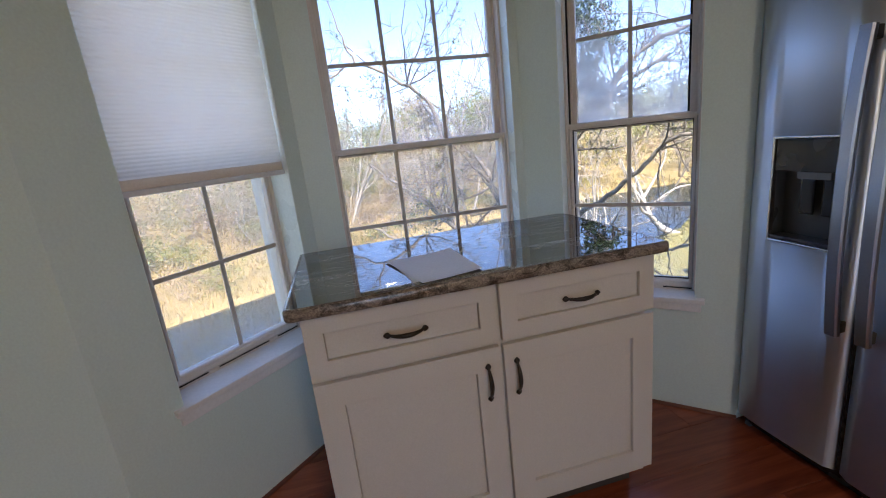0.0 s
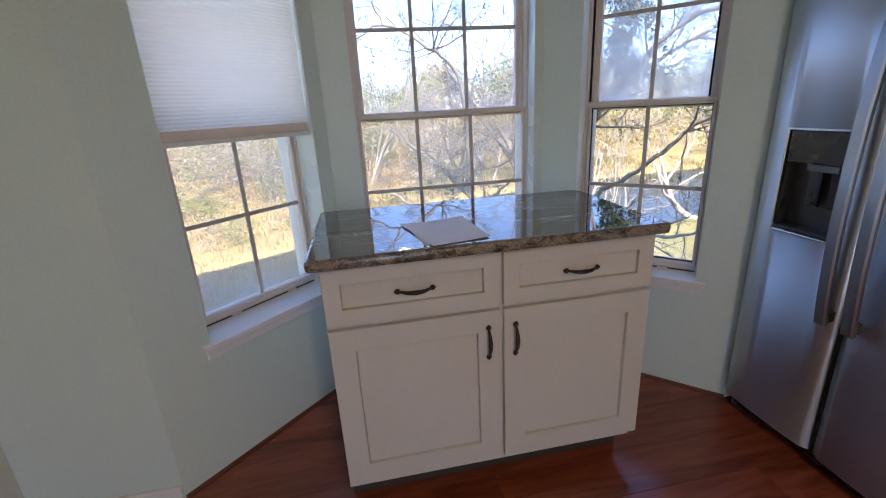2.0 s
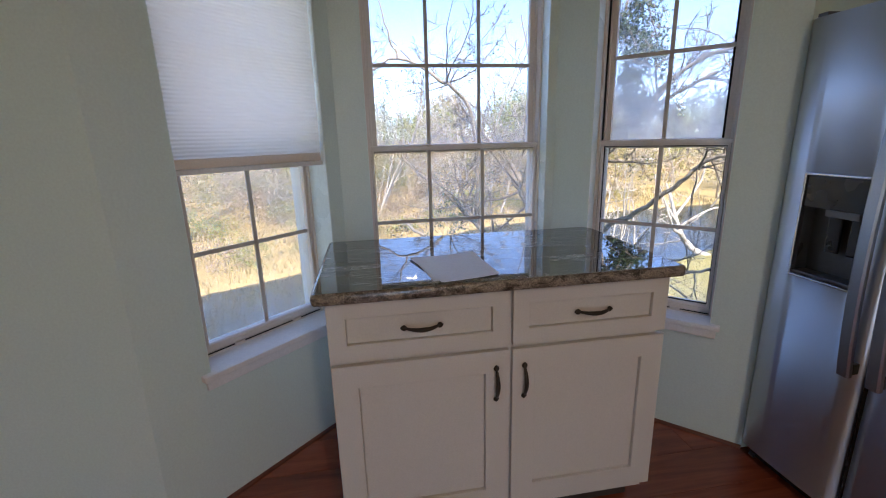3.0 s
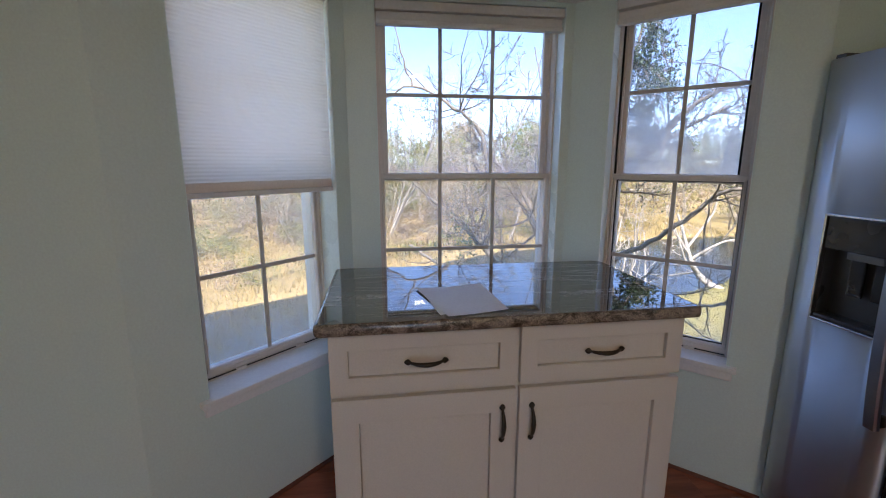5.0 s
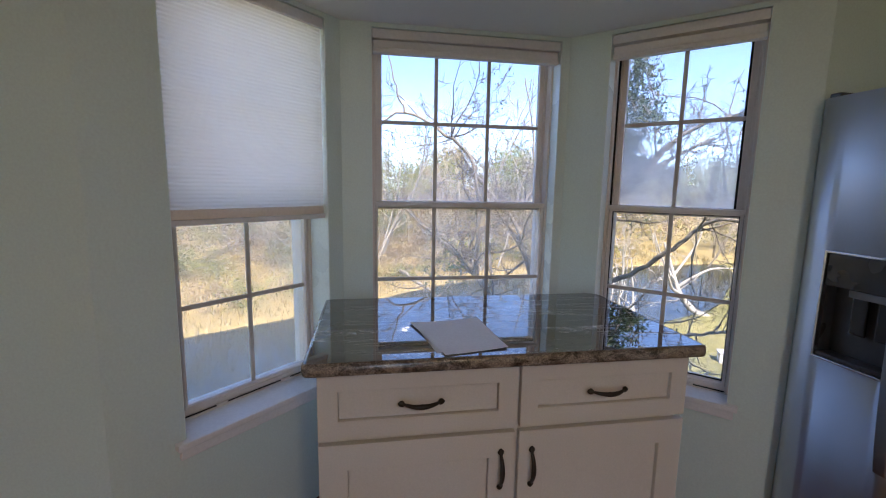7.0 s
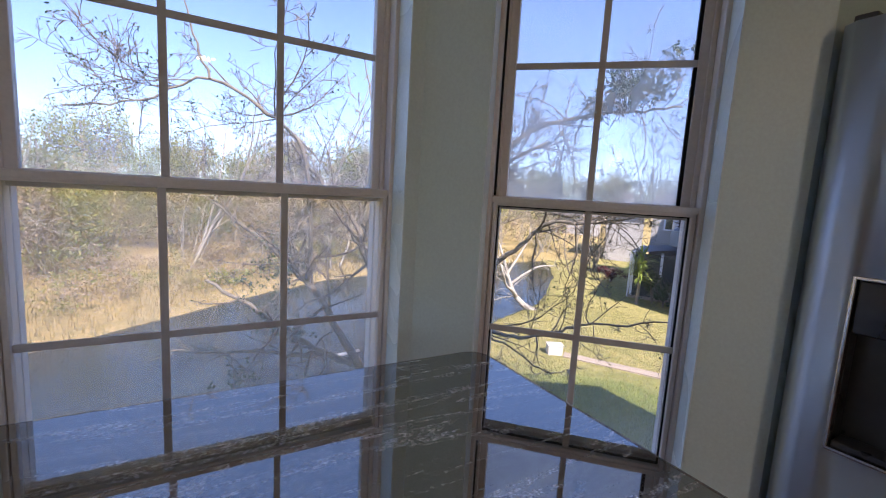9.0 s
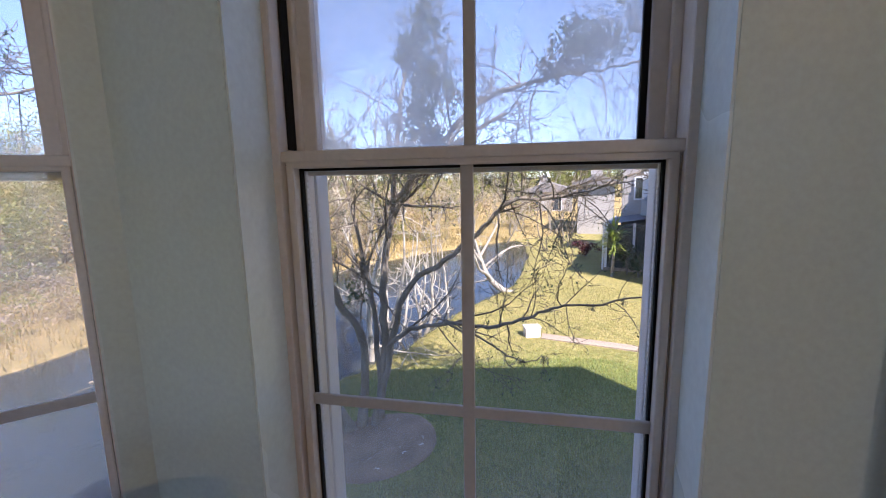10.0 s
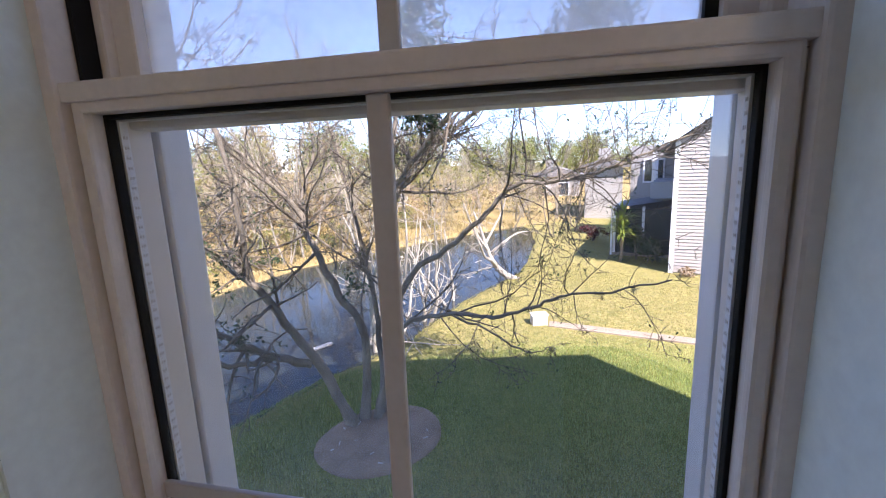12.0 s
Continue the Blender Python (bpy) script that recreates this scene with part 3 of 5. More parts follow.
def window(name, m, half, cols, lower_glass, upper_glass, label, gasket=True, stile=0.031, grid_low=0.915, back=0.0, shift=0.0, sash_half=None):
    """Single-hung vinyl window in a plastered opening; local x along the wall, y outwards, z up; origin at the opening's middle."""
    w = thing(name, label, "window", m=m, kind="structure")
    inner = pose(shift, back, 0)
    bm = bmesh.new()
    ring(bm, -half, half, Z0 - 0.012, Z1 - 0.001, 0.014, 0.078, 0.150)
    ring(bm, -half + 0.0135, half - 0.0135, Z0 + 0.002, Z1 - 0.014, 0.012, 0.118, 0.150)
    part("window_frame", bm, M["vinyl"], w, m=pose(0, back, 0))
    bm = bmesh.new()
    ring(bm, -half - 0.004, half + 0.004, Z0 - 0.014, Z1, 0.029, 0.158, 0.195, wb=0.025)
    part("outer_frame", bm, M["vinyl_out"], w, "white outer window frame", m=pose(shift * 0.5, back, 0))
    # added thin linings, paler than the wall, put daylight into the returns' colour
    for sgn in (-1, 1):
        part("daylit_return_lining", boxes((sgn * half - 0.0015 - 0.0015 * sgn, sgn * half + 0.0015 - 0.0015 * sgn, 0.0012, 0.078 + back, Z0, Z1 - 0.001)), M["return"], w, "window return lining with daylight put into its pale colour")
    bm = boxes((-half - 0.034, half + 0.034, -0.030, 0.0, Z0 - 0.025, Z0 - 0.002), bevel=0.005)
    box(bm, -half + 0.001, half - 0.001, -0.004, 0.090 + back, Z0 - 0.019, Z0 - 0.002, 0.002)
    part("window_sill", bm, M["trim"], w, "white painted window stool")
    part("apron", boxes((-half - 0.022, half + 0.022, -0.017, -0.001, Z0 - 0.062, Z0 - 0.026), bevel=0.004), M["trim"], w, "white painted apron under the sill")
    for tag, z0, z1, va, vb, gl, fr, grid in (("lower_sash", Z0 + 0.001, 1.270, 0.092, 0.124, lower_glass, stile, grid_low), ("upper_sash", 1.236, Z1 - 0.016, 0.1275, 0.156, upper_glass, 0.030, 1.620)):
        hs = (sash_half or half) - (0.004 if tag == "lower_sash" else 0.016)
        bm = bmesh.new()
        ring(bm, -hs, hs, z0, z1, fr, va, vb, wb=0.040 if tag == "lower_sash" else 0.036)
        if tag == "lower_sash":
            # raised glazing bead, meeting rail lip
            ring(bm, -hs + fr - 0.011, hs - fr + 0.011, z0 + 0.026, z1 - fr + 0.011, 0.0115, va - 0.006, va + 0.004)
            box(bm, -hs, hs, va - 0.010, va + 0.004, z1 - 0.016, z1 - 0.001, 0.002)
            # thin dark rings stand in for the shadow lines along bead and stile
            joint = bmesh.new()
            ring(joint, -hs + fr - 0.0124, hs - fr + 0.0124, z0 + 0.0246, z1 - fr + 0.0124, 0.0013, va - 0.0007, va + 0.002, bevel=0.0)
            ring(joint, -hs + 0.0042, hs - 0.0042, z0 + 0.006, z1 - 0.0185, 0.0009, va - 0.0006, va + 0.002, bevel=0.0)
        sash = part(tag, bm, M["vinyl"], w, m=inner)
        if tag == "lower_sash":
            part("bead_shadow_line", joint, M["gap"], sash, "thin dark strip as a shadow line round the glazing bead")
        g0, g1 = z0 + (0.040 if tag == "lower_sash" else 0.036), z1 - fr
        vm = (va + vb) / 2
        if gasket and tag == "lower_sash":
            bm = bmesh.new()
            ring(bm, -hs + fr, hs - fr, g0, g1, 0.0036, vm - 0.006, vm + 0.003, bevel=0.001)
            part("gasket", bm, M["gasket"], sash, "black rubber glazing gasket")
        if gasket and tag == "upper_sash":
            part("gasket", boxes((hs - fr - 0.008, hs - fr, vm - 0.008, vm + 0.004, g0, g1)), M["gasket"], sash, "black rubber glazing gasket")
            part("weatherstrip", boxes((-half + 0.0145, -half + 0.0185, 0.100, 0.117, 1.272, Z1 - 0.02)), M["gasket"], sash, "black weatherstrip in the side track")
        if gasket and tag == "lower_sash":
            # perforated metal spacer between the two panes
            bm = bmesh.new()
            ring(bm, -hs + fr + 0.0006, hs - fr - 0.0006, g0 + 0.0006, g1 - 0.0006, 0.0042, vm + 0.0035, vm + 0.0110, bevel=0.0)
            spacer = part("spacer", bm, M["vinyl_out"], sash, "pale perforated spacer bar between panes")
            holes = bmesh.new()
            for sgn in (-1, 1):
                e = sgn * (hs - fr - 0.0049)
                for k in range(int((g1 - g0 - 0.02) / 0.0085)):
                    for dv in (0.0060, 0.0085):
                        box(holes, e - 0.0002, e + 0.0002, vm + dv - 0.0007, vm + dv + 0.0007, g0 + 0.010 + 0.0085 * k, g0 + 0.0125 + 0.0085 * k)
            part("spacer_holes", holes, M["muntin"], spacer, "rows of small perforations")
        pane = part("pane", boxes((-hs + fr, hs - fr, vm - 0.002, vm + 0.002, g0, g1)), M[gl], sash, "window glass")
        pane.visible_shadow = False
        for c in range(1, cols):
            u = -hs + fr + (2 * (hs - fr)) * c / cols
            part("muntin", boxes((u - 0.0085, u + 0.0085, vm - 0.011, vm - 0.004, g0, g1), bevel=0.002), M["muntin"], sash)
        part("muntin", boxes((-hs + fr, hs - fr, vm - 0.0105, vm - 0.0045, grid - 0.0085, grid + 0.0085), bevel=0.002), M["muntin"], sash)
    # tilt latches and the two lift lips on the bottom rail
    for sgn in (-1, 1):
        part("sash_lock", boxes((sgn * half * 0.45 - 0.02, sgn * half * 0.45 + 0.02, 0.079, 0.091, Z0 + 0.001, Z0 + 0.010), bevel=0.002), M["vinyl"], w, m=inner)
    part("sash_seal", boxes((-half + 0.016, half - 0.016, 0.0862, 0.0915, Z0 - 0.001, Z0 + 0.005)), M["gasket"], w, "black seal under the sash", m=inner)
    if sash_half:
        part("jamb_filler", boxes((-half + 0.002, -sash_half + shift, 0.080, 0.150, Z0, Z1 - 0.002)), M["vinyl"], w, m=pose(0, back, 0))
    part("lift_rail", boxes((-half * 0.55, half * 0.55, 0.084, 0.091, Z0 + 0.020, Z0 + 0.027), bevel=0.002), M["vinyl"], w, m=inner)
    return w


M_L = W_L @ pose(UL, 0, 0)
M_C = W_C @ pose(UC, 0, 0)
M_R = W_R @ pose(UR, 0, 0)
window("window_1", M_L, HL, 2, "pane_hazy", "pane_light", "white vinyl window half covered by a cellular shade", gasket=False, stile=0.026, back=0.035, shift=0.018, sash_half=0.279)
window("window_2", M_C, HC, 3, "pane_hazy", "pane_light", "wide white vinyl sash window with hazy glass", gasket=False, stile=0.022)
window("window_3", M_R, HR, 2, "pane_low", "pane_fog", "white vinyl sash window, upper glass fogged", stile=0.024, grid_low=0.901)


def shade(m, half, bottom, label):
    """Cellular shade: head rail, pleated fabric, bottom rail."""
    s = thing("cellular_shade", label, "window shade", "bay window shades", m=m)
    top = Z1 - 0.002
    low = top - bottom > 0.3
    part("head_rail", boxes((-half, half, 0.008, 0.058, top - 0.036, top), bevel=0.003), M["rail"], s, "grey-beige head rail")
    n = max(3, round((top - 0.036 - bottom - 0.05) / 0.0125)) if top - bottom > 0.3 else 9
    h = (top - 0.036 - bottom - 0.05) / n
    outline = []
    for k in range(n):
        z = top - 0.036 - k * h
        outline += [(0.022, z), (0.0200, z - h * 0.5)]
    outline.append((0.022, bottom + 0.05))
    bm = bmesh.new()
    a = [bm.verts.new((-half + 0.004, v, z)) for v, z in outline]
    b = [bm.verts.new((half - 0.004, v, z)) for v, z in outline]
    for i in range(len(outline) - 1):
        bm.faces.new((a[i], a[i + 1], b[i + 1], b[i]))
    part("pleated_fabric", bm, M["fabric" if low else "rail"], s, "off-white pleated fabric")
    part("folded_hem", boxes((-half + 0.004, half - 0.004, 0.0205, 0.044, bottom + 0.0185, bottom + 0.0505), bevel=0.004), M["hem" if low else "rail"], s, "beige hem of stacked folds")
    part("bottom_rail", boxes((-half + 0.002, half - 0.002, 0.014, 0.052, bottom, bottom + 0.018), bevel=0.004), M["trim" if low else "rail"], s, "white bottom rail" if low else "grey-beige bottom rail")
    return s


shade(M_L, HL - 0.004, 1.205, "off-white cellular shade lowered over half the window")
# added lamp behind the lowered shade to brighten its fabric, in the window's opening
sl = bpy.data.lights.new("shade_fill_lamp", "AREA")
sl.shape, sl.size, sl.size_y, sl.energy, sl.color = "RECTANGLE", 0.54, 0.62, 0.05, (1.0, 0.97, 0.92)
new("shade_fill_lamp", sl).matrix_world = M_L @ look((0, 0.075, 1.62), (0, 0, 1.62))
shade(M_C, HC - 0.004, 1.880, "off-white cellular shade drawn up to the top")
shade(M_R, HR - 0.004, 1.876, "off-white cellular shade drawn up to the top")

for lx, ly in ROOM_LAMPS:
    t = thing("recessed_light", "round recessed ceiling light, switched on", "ceiling light", "recessed ceiling lights", m=pose(lx, ly, CEIL))
    bm = bmesh.new()
    bmesh.ops.create_cone(bm, cap_ends=True, segments=28, radius1=0.078, radius2=0.078, depth=0.004)
    part("lens", bm, M["lens"], t, m=pose(0, 0, -0.003))
    bm = sweep([(0.088 * math.cos(a * math.pi / 14), 0.088 * math.sin(a * math.pi / 14), -0.005) for a in range(29)], [(-0.009, -0.005), (0.009, -0.005), (0.009, 0.004), (-0.009, 0.004)], cap=False)
    part("trim_ring", bm, M["trim"], t)


# ---------------------------------------------------------------- kitchen island
def shaker_front(name, x0, x1, z0, z1, rail, parent):
    """Shaker front: a mitred frame with a flat panel set back in it."""
    bm = bmesh.new()
    ring(bm, x0, x1, z0, z1, rail, 0.0, 0.0195, bevel=0.0022)
    fr = part(name, bm, M["cabinet"], parent)
    part("panel", boxes((x0 + rail + 0.0014, x1 - rail - 0.0014, 0.011, 0.018, z0 + rail + 0.0014, z1 - rail - 0.0014), bevel=0.0008), M["cabinet"], fr)
    return fr


def pull(parent, centre, axis, length=0.122):
    """Bowed cup-ended bar pull with two feet."""
    cx, cz = centre
    half = length / 2
    pts = []
    for i in range(29):
        t = -1 + 2 * i / 28
        u = min(1.0, abs(t) / 0.8)
        out = 0.021 * (1 - u ** 2.2) + 0.0035
        a = t * half
        sag = -0.002 * (1 - t * t) if axis == "x" else 0.0
        pts.append((cx + a, -out, cz + sag) if axis == "x" else (cx, -out, cz + a))

    def prof(t):
        q = abs(2 * t - 1)
        w, d = 0.0036 + 0.0038 * (1 - min(1.0, q / 0.72)) ** 0.6, 0.9
        if q > 0.72:
            f = (q - 0.72) / 0.28
            w = 0.0036 * (1 - f) + 0.0072 * math.sin(math.pi * min(0.96, 0.06 + 0.94 * f)) ** 0.6
            d = 0.55
        return [(w * math.cos(k * math.pi / 4), w * d * math.sin(k * math.pi / 4)) for k in range(8)]

    part("pull", sweep(pts, prof, up=(0, -1, 0.01)), M["handle"], parent, "black bowed metal pull", smooth=True)


island = thing("kitchen_island", "white painted shaker island cabinet with two drawers and doors", "cabinet", m=pose(-0.013, 0, 0))
IX0, IX1, IYB = -0.514, 0.514, 0.560
part("carcass", boxes((IX0, IX1 - 0.016, 0.0205, IYB, 0.100, 0.8805), bevel=0.0015), M["cabinet"], island)
# near-black colour puts the shadow under the doors into the toe kick
part("toe_kick", boxes((IX0 + 0.004, IX1 - 0.020, 0.092, IYB - 0.004, 0.0, 0.1005)), M["toe"], island, "recessed toe kick with shadow in its dark colour")
for sgn, x0, x1 in ((-1, IX0, 0.0055), (1, 0.0145, IX1)):
    dr = shaker_front("drawer_front", x0 + 0.003, x1, 0.700, 0.878, 0.050, island)
    pull(dr, ((x0 + x1) / 2 + 0.003, 0.790), "x")
    do = shaker_front("door", x0 + 0.003, x1, 0.127, 0.686, 0.072, island)
    pull(do, (0.010 + sgn * 0.044, 0.581), "z")


def worktop():
    """Granite slab with a rounded nosing."""
    x0, x1, y0, y1 = -0.558, 0.537, -0.030, 0.596
    t = thing("worktop", "polished dark grey granite worktop with pale veins", "countertop", m=pose(0, 0, 0))
    r = 0.010
    rings = []
    bm = bmesh.new()
    for k in range(7):
        a = -math.pi / 2 + math.pi * k / 6
        off, z = -r + r * math.copysign(abs(math.cos(a)) ** 0.6, math.cos(a)), 0.8975 + 0.0165 * math.copysign(abs(math.sin(a)) ** 0.8, math.sin(a))
        ins = -off
        pts = []
        for cx, cy, ang, rc in ((x1, y0, -90, 0.018), (x1, y1, 0, 0.050), (x0, y1, 90, 0.018), (x0, y0, 180, 0.018)):
            ox, oy = cx - math.copysign(rc, cx), cy - (rc if cy > 0.3 else -rc)
            for q in range(4):
                th = radians(ang + 30 * q)
                pts.append((ox + (rc - ins) * math.cos(th), oy + (rc - ins) * math.sin(th)))
        rings.append([bm.verts.new((x, y, z)) for x, y in pts])
    n = len(rings[0])
    for ra, rb in zip(rings, rings[1:]):
        for i in range(n):
            bm.faces.new((ra[i], ra[(i + 1) % n], rb[(i + 1) % n], rb[i]))
    bm.faces.new(rings[0])
    part("nosing", bm, M["granite_edge"], t, "rounded speckled granite edge", smooth=True)
    bm = bmesh.new()
    low = [bm.verts.new((v[0], v[1], 0.9132)) for v in pts]
    top = [bm.verts.new((v[0] + (0.002 if v[0] < 0 else -0.002), v[1] + (0.002 if v[1] < 0.3 else -0.002), 0.9144)) for v in pts]
    bm.faces.new(top)
    for i in range(n):
        bm.faces.new((low[i], low[(i + 1) % n], top[(i + 1) % n], top[i]))
    part("slab_top", bm, M["granite"], t)


worktop()


def sheet(outline, z, curl, label):
    """A sheet of paper over four plan corners, its edges a little lifted."""
    p = [Vector((*c, 0)) for c in outline]
    bm = bmesh.new()
    n = 10
    g = {}
    for i in range(n + 1):
        for j in range(n + 1):
            u, v = i / n, j / n
            q = p[0] * (1 - u) * (1 - v) + p[1] * u * (1 - v) + p[2] * u * v + p[3] * (1 - u) * v
            lift = 0.0004 * math.sin(9 * u) * math.cos(7 * v) + curl * (max(0, abs(2 * u - 1) - 0.4) ** 2 * (1 - v * 0.6) + 0.6 * max(0, v - 0.55) ** 2 * (0.4 + u))
            g[i, j] = bm.verts.new((q.x, q.y, z + lift))
    for i in range(n):
        for j in range(n):
            bm.faces.new((g[i, j], g[i + 1, j], g[i + 1, j + 1], g[i, j + 1]))
    ring_v = [g[i, 0] for i in range(n)] + [g[n, j] for j in range(n)] + [g[i, n] for i in range(n, 0, -1)] + [g[0, j] for j in range(n, 0, -1)]
    low_v = [bm.verts.new(q.co - Vector((0, 0, 0.0003))) for q in ring_v]
    for i in range(len(ring_v)):
        k = (i + 1) % len(ring_v)
        bm.faces.new((ring_v[i], ring_v[k], low_v[k], low_v[i]))
    return tagged(part("paper_sheet", bm, M["paper"], None), label, "paper", "sheets of paper")


sheet([(-0.272, 0.262), (-0.050, 0.290), (-0.030, 0.020), (-0.205, -0.012)], 0.9160, 0.011, "white sheet of paper with lifted edges on the worktop")
sheet([(-0.255, 0.240), (-0.060, 0.270), (-0.045, 0.050), (-0.225, 0.010)], 0.9150, 0.0, "white sheet of paper lying under another")


# ---------------------------------------------------------------- refrigerator
def fridge():
    f = thing("refrigerator", "stainless steel side-by-side refrigerator with water dispenser", "refrigerator", m=pose(1.05, 0.0, 0.0))
    top, yl, ym, yr = 1.640, 0.194, -0.174, -0.690
    part("body", boxes((0.062, 0.76, yr + 0.004, yl - 0.004, 0.03, top - 0.006), bevel=0.004), M["fridge_side"], f, "dark grey cabinet sides")
    part("base_grille", boxes((0.050, 0.066, yr + 0.01, yl - 0.01, 0.004, 0.056), bevel=0.002), M["dark"], f, "black base grille")
    for yy in (yl - 0.03, yr + 0.03):
        part("foot", boxes((0.04, 0.07, yy - 0.012, yy + 0.012, 0.0, 0.012), bevel=0.002), M["greyplastic"], f)
        part("hinge_cover", boxes((0.02, 0.11, yy - 0.018, yy + 0.018, top - 0.004, top + 0.016), bevel=0.005), M["greyplastic"], f)

    def door(name, y0, y1, hole=None):
        """Gently bowed door skin; hole is (y0, y1, z0, z1)."""
        zs = [0.062, top] if not hole else [0.062, hole[2], hole[3], top]
        n = 16
        ys = [y0 + (y1 - y0) * i / n for i in range(n + 1)]
        if hole:
            ys = sorted(set([round(y, 4) for y in ys if min(abs(y - hole[0]), abs(y - hole[1])) > 0.006] + [hole[0], hole[1]]))
        ymid, hw = (y0 + y1) / 2, (y1 - y0) / 2
        bm = bmesh.new()

        def xf(y):
            q = min(1.0, abs((y - ymid) / hw))
            return 0.007 * q * q + (0.014 * max(0.0, (q - 0.93) / 0.07) ** 2)

        v = {}
        for i, y in enumerate(ys):
            for j, z in enumerate(zs):
                v[i, j] = bm.verts.new((xf(y), y, z))
        for i in range(len(ys) - 1):
            for j in range(len(zs) - 1):
                if hole and j == 1 and hole[0] - 1e-6 <= ys[i] and ys[i + 1] <= hole[1] + 1e-6:
                    continue
                bm.faces.new((v[i, j], v[i + 1, j], v[i + 1, j + 1], v[i, j + 1]))
        # returns to the back of the door
        rim = [e for e in bm.edges if e.is_boundary]
        r = bmesh.ops.extrude_edge_only(bm, edges=rim)
        for vv in (g for g in r["geom"] if isinstance(g, bmesh.types.BMVert)):
            vv.co.x = 0.058
        d = part(name, bm, M["steel"], f, "brushed stainless steel door")
        for p in d.data.polygons:
            p.use_smooth = abs(p.normal.x) > 0.8
        return d

    hole = (-0.100, 0.104, 0.812, 1.156)
    freezer = door("freezer_door", ym + 0.006, yl, hole)
    fresh = door("fridge_door", yr, ym - 0.012)
    part("door_gap", boxes((0.030, 0.060, ym - 0.0115, ym + 0.0055, 0.065, top - 0.004)), M["dark"], f, "black shadow gap between doors")
    # dispenser: trim frame, recess, control band, paddles, drip tray
    y0, y1, z0, z1 = hole
    swap = Matrix(((0, 1, 0, 0), (1, 0, 0, 0), (0, 0, 1, 0), (0, 0, 0, 1)))
    bm = bmesh.new()
    ring(bm, y0 - 0.004, y1 + 0.004, z0 - 0.004, z1 + 0.004, 0.007, -0.006, 0.012, bevel=0.002)
    bmesh.ops.transform(bm, matrix=swap, verts=bm.verts)
    part("dispenser_trim", bm, M["chrome"], freezer, "thin bright trim round the dispenser")
    bm = boxes((0.013, 0.056, y0 + 0.0005, y1 - 0.0005, z0 + 0.0005, z1 - 0.0005))
    bmesh.ops.delete(bm, geom=[f for f in bm.faces if all(v.co.x < 0.02 for v in f.verts)], context="FACES")
    part("dispenser_recess", bm, M["greyplastic"], freezer, "dark grey plastic dispenser recess")
    part("control_panel", boxes((0.002, 0.046, y0 + 0.005, y1 - 0.005, z1 - 0.108, z1 - 0.005), bevel=0.003), M["dark"], freezer, "glossy black control panel")
    part("nozzle_bar", boxes((0.010, 0.044, y0 + 0.03, y1 - 0.07, z1 - 0.132, z1 - 0.109), bevel=0.004), M["paddle"], freezer, "mid grey nozzle bar")
    for yy in (0.012, -0.058):
        part("paddle", boxes((0.030, 0.040, yy - 0.022, yy + 0.022, z1 - 0.250, z1 - 0.134), bevel=0.004), M["dark"], freezer, "black dispenser paddle")
    part("drip_tray", boxes((0.000, 0.054, y0 + 0.005, y1 - 0.005, z0 + 0.004, z0 + 0.016), bevel=0.003), M["greyplastic"], freezer, "grey drip tray")

    def handle(parent, y):
        pts = []
        for i in range(25):
            t = i / 24
            q = abs(2 * t - 1)
            pts.append((-0.030 - 0.026 * (1 - q ** 2.2), y, 0.560 + 0.880 * t))
        prof = [(0.019, -0.007), (0.019, 0.004), (0.014, 0.009), (-0.014, 0.009), (-0.019, 0.004), (-0.019, -0.007)]
        part("handle", sweep(pts, prof, up=(-1, 0, 0.001)), M["handle_steel"], parent, "long bowed stainless steel handle")
        for z in (0.580, 1.420):
            part("handle_foot", boxes((-0.032, 0.012, y - 0.010, y + 0.010, z - 0.018, z + 0.018), bevel=0.003), M["fridge_side"], parent)

    handle(freezer, ym + 0.027)
    handle(fresh, ym - 0.056)


fridge()


# ---------------------------------------------------------------- low white end unit on the straight wall
low = thing("low_cabinet", "low white painted cabinet end with a base strip", "cabinet", m=pose(-1.590, 0, 0))
part("body", boxes((-0.70, 0.0, -0.040, YN - 0.001, 0.0, 0.90), bevel=0.003), M["trim"], low)
part("base_strip", boxes((0.0005, 0.011, -0.038, YN - 0.014, 0.0, 0.085), bevel=0.003), M["trim"], low)
part("corner_strip", boxes((-0.05, 0.006, -0.052, -0.0405, 0.0, 0.90), bevel=0.003), M["trim"], low)


# ---------------------------------------------------------------- grounds
GZ = -2.8
WATER_Z = -2.90


def near_bank(x):
    return float(np.interp(x, (-60, -12, -4, -0.5, 0.6, 2.8, 5.3, 7.8, 11.6, 16.7, 19, 21), (-1, 2.2, 5.3, 6.9, 7.5, 8.45, 9.3, 10.8, 12.3, 16.7, 19.5, 22.5)))


def far_bank(x):
    return float(np.interp(x, (-60, -12, -6, -2.5, 0.85, 2.5, 5.2, 12.3, 17.9, 20), (2.5, 8.8, 11.0, 13.1, 15.7, 17.0, 18.7, 20.5, 21.2, 21.2)))


def inside_pond(x, y):
    """Metres from the bank: positive over the water."""
    return min(y - near_bank(x), far_bank(x) - y)


def ground_z(x, y):
    d = inside_pond(x, y)
    t = min(1.0, max(0.0, (d + 0.35) / 0.9))
    z = GZ - 0.6 * t * t * (3 - 2 * t)
    if y > far_bank(x):
        r = min(1.0, (y - far_bank(x)) / 12.0)
        z += 0.55 * r * r * (3 - 2 * r)
    return z + 0.03 * noise.noise((x * 0.4, y * 0.4, 0))


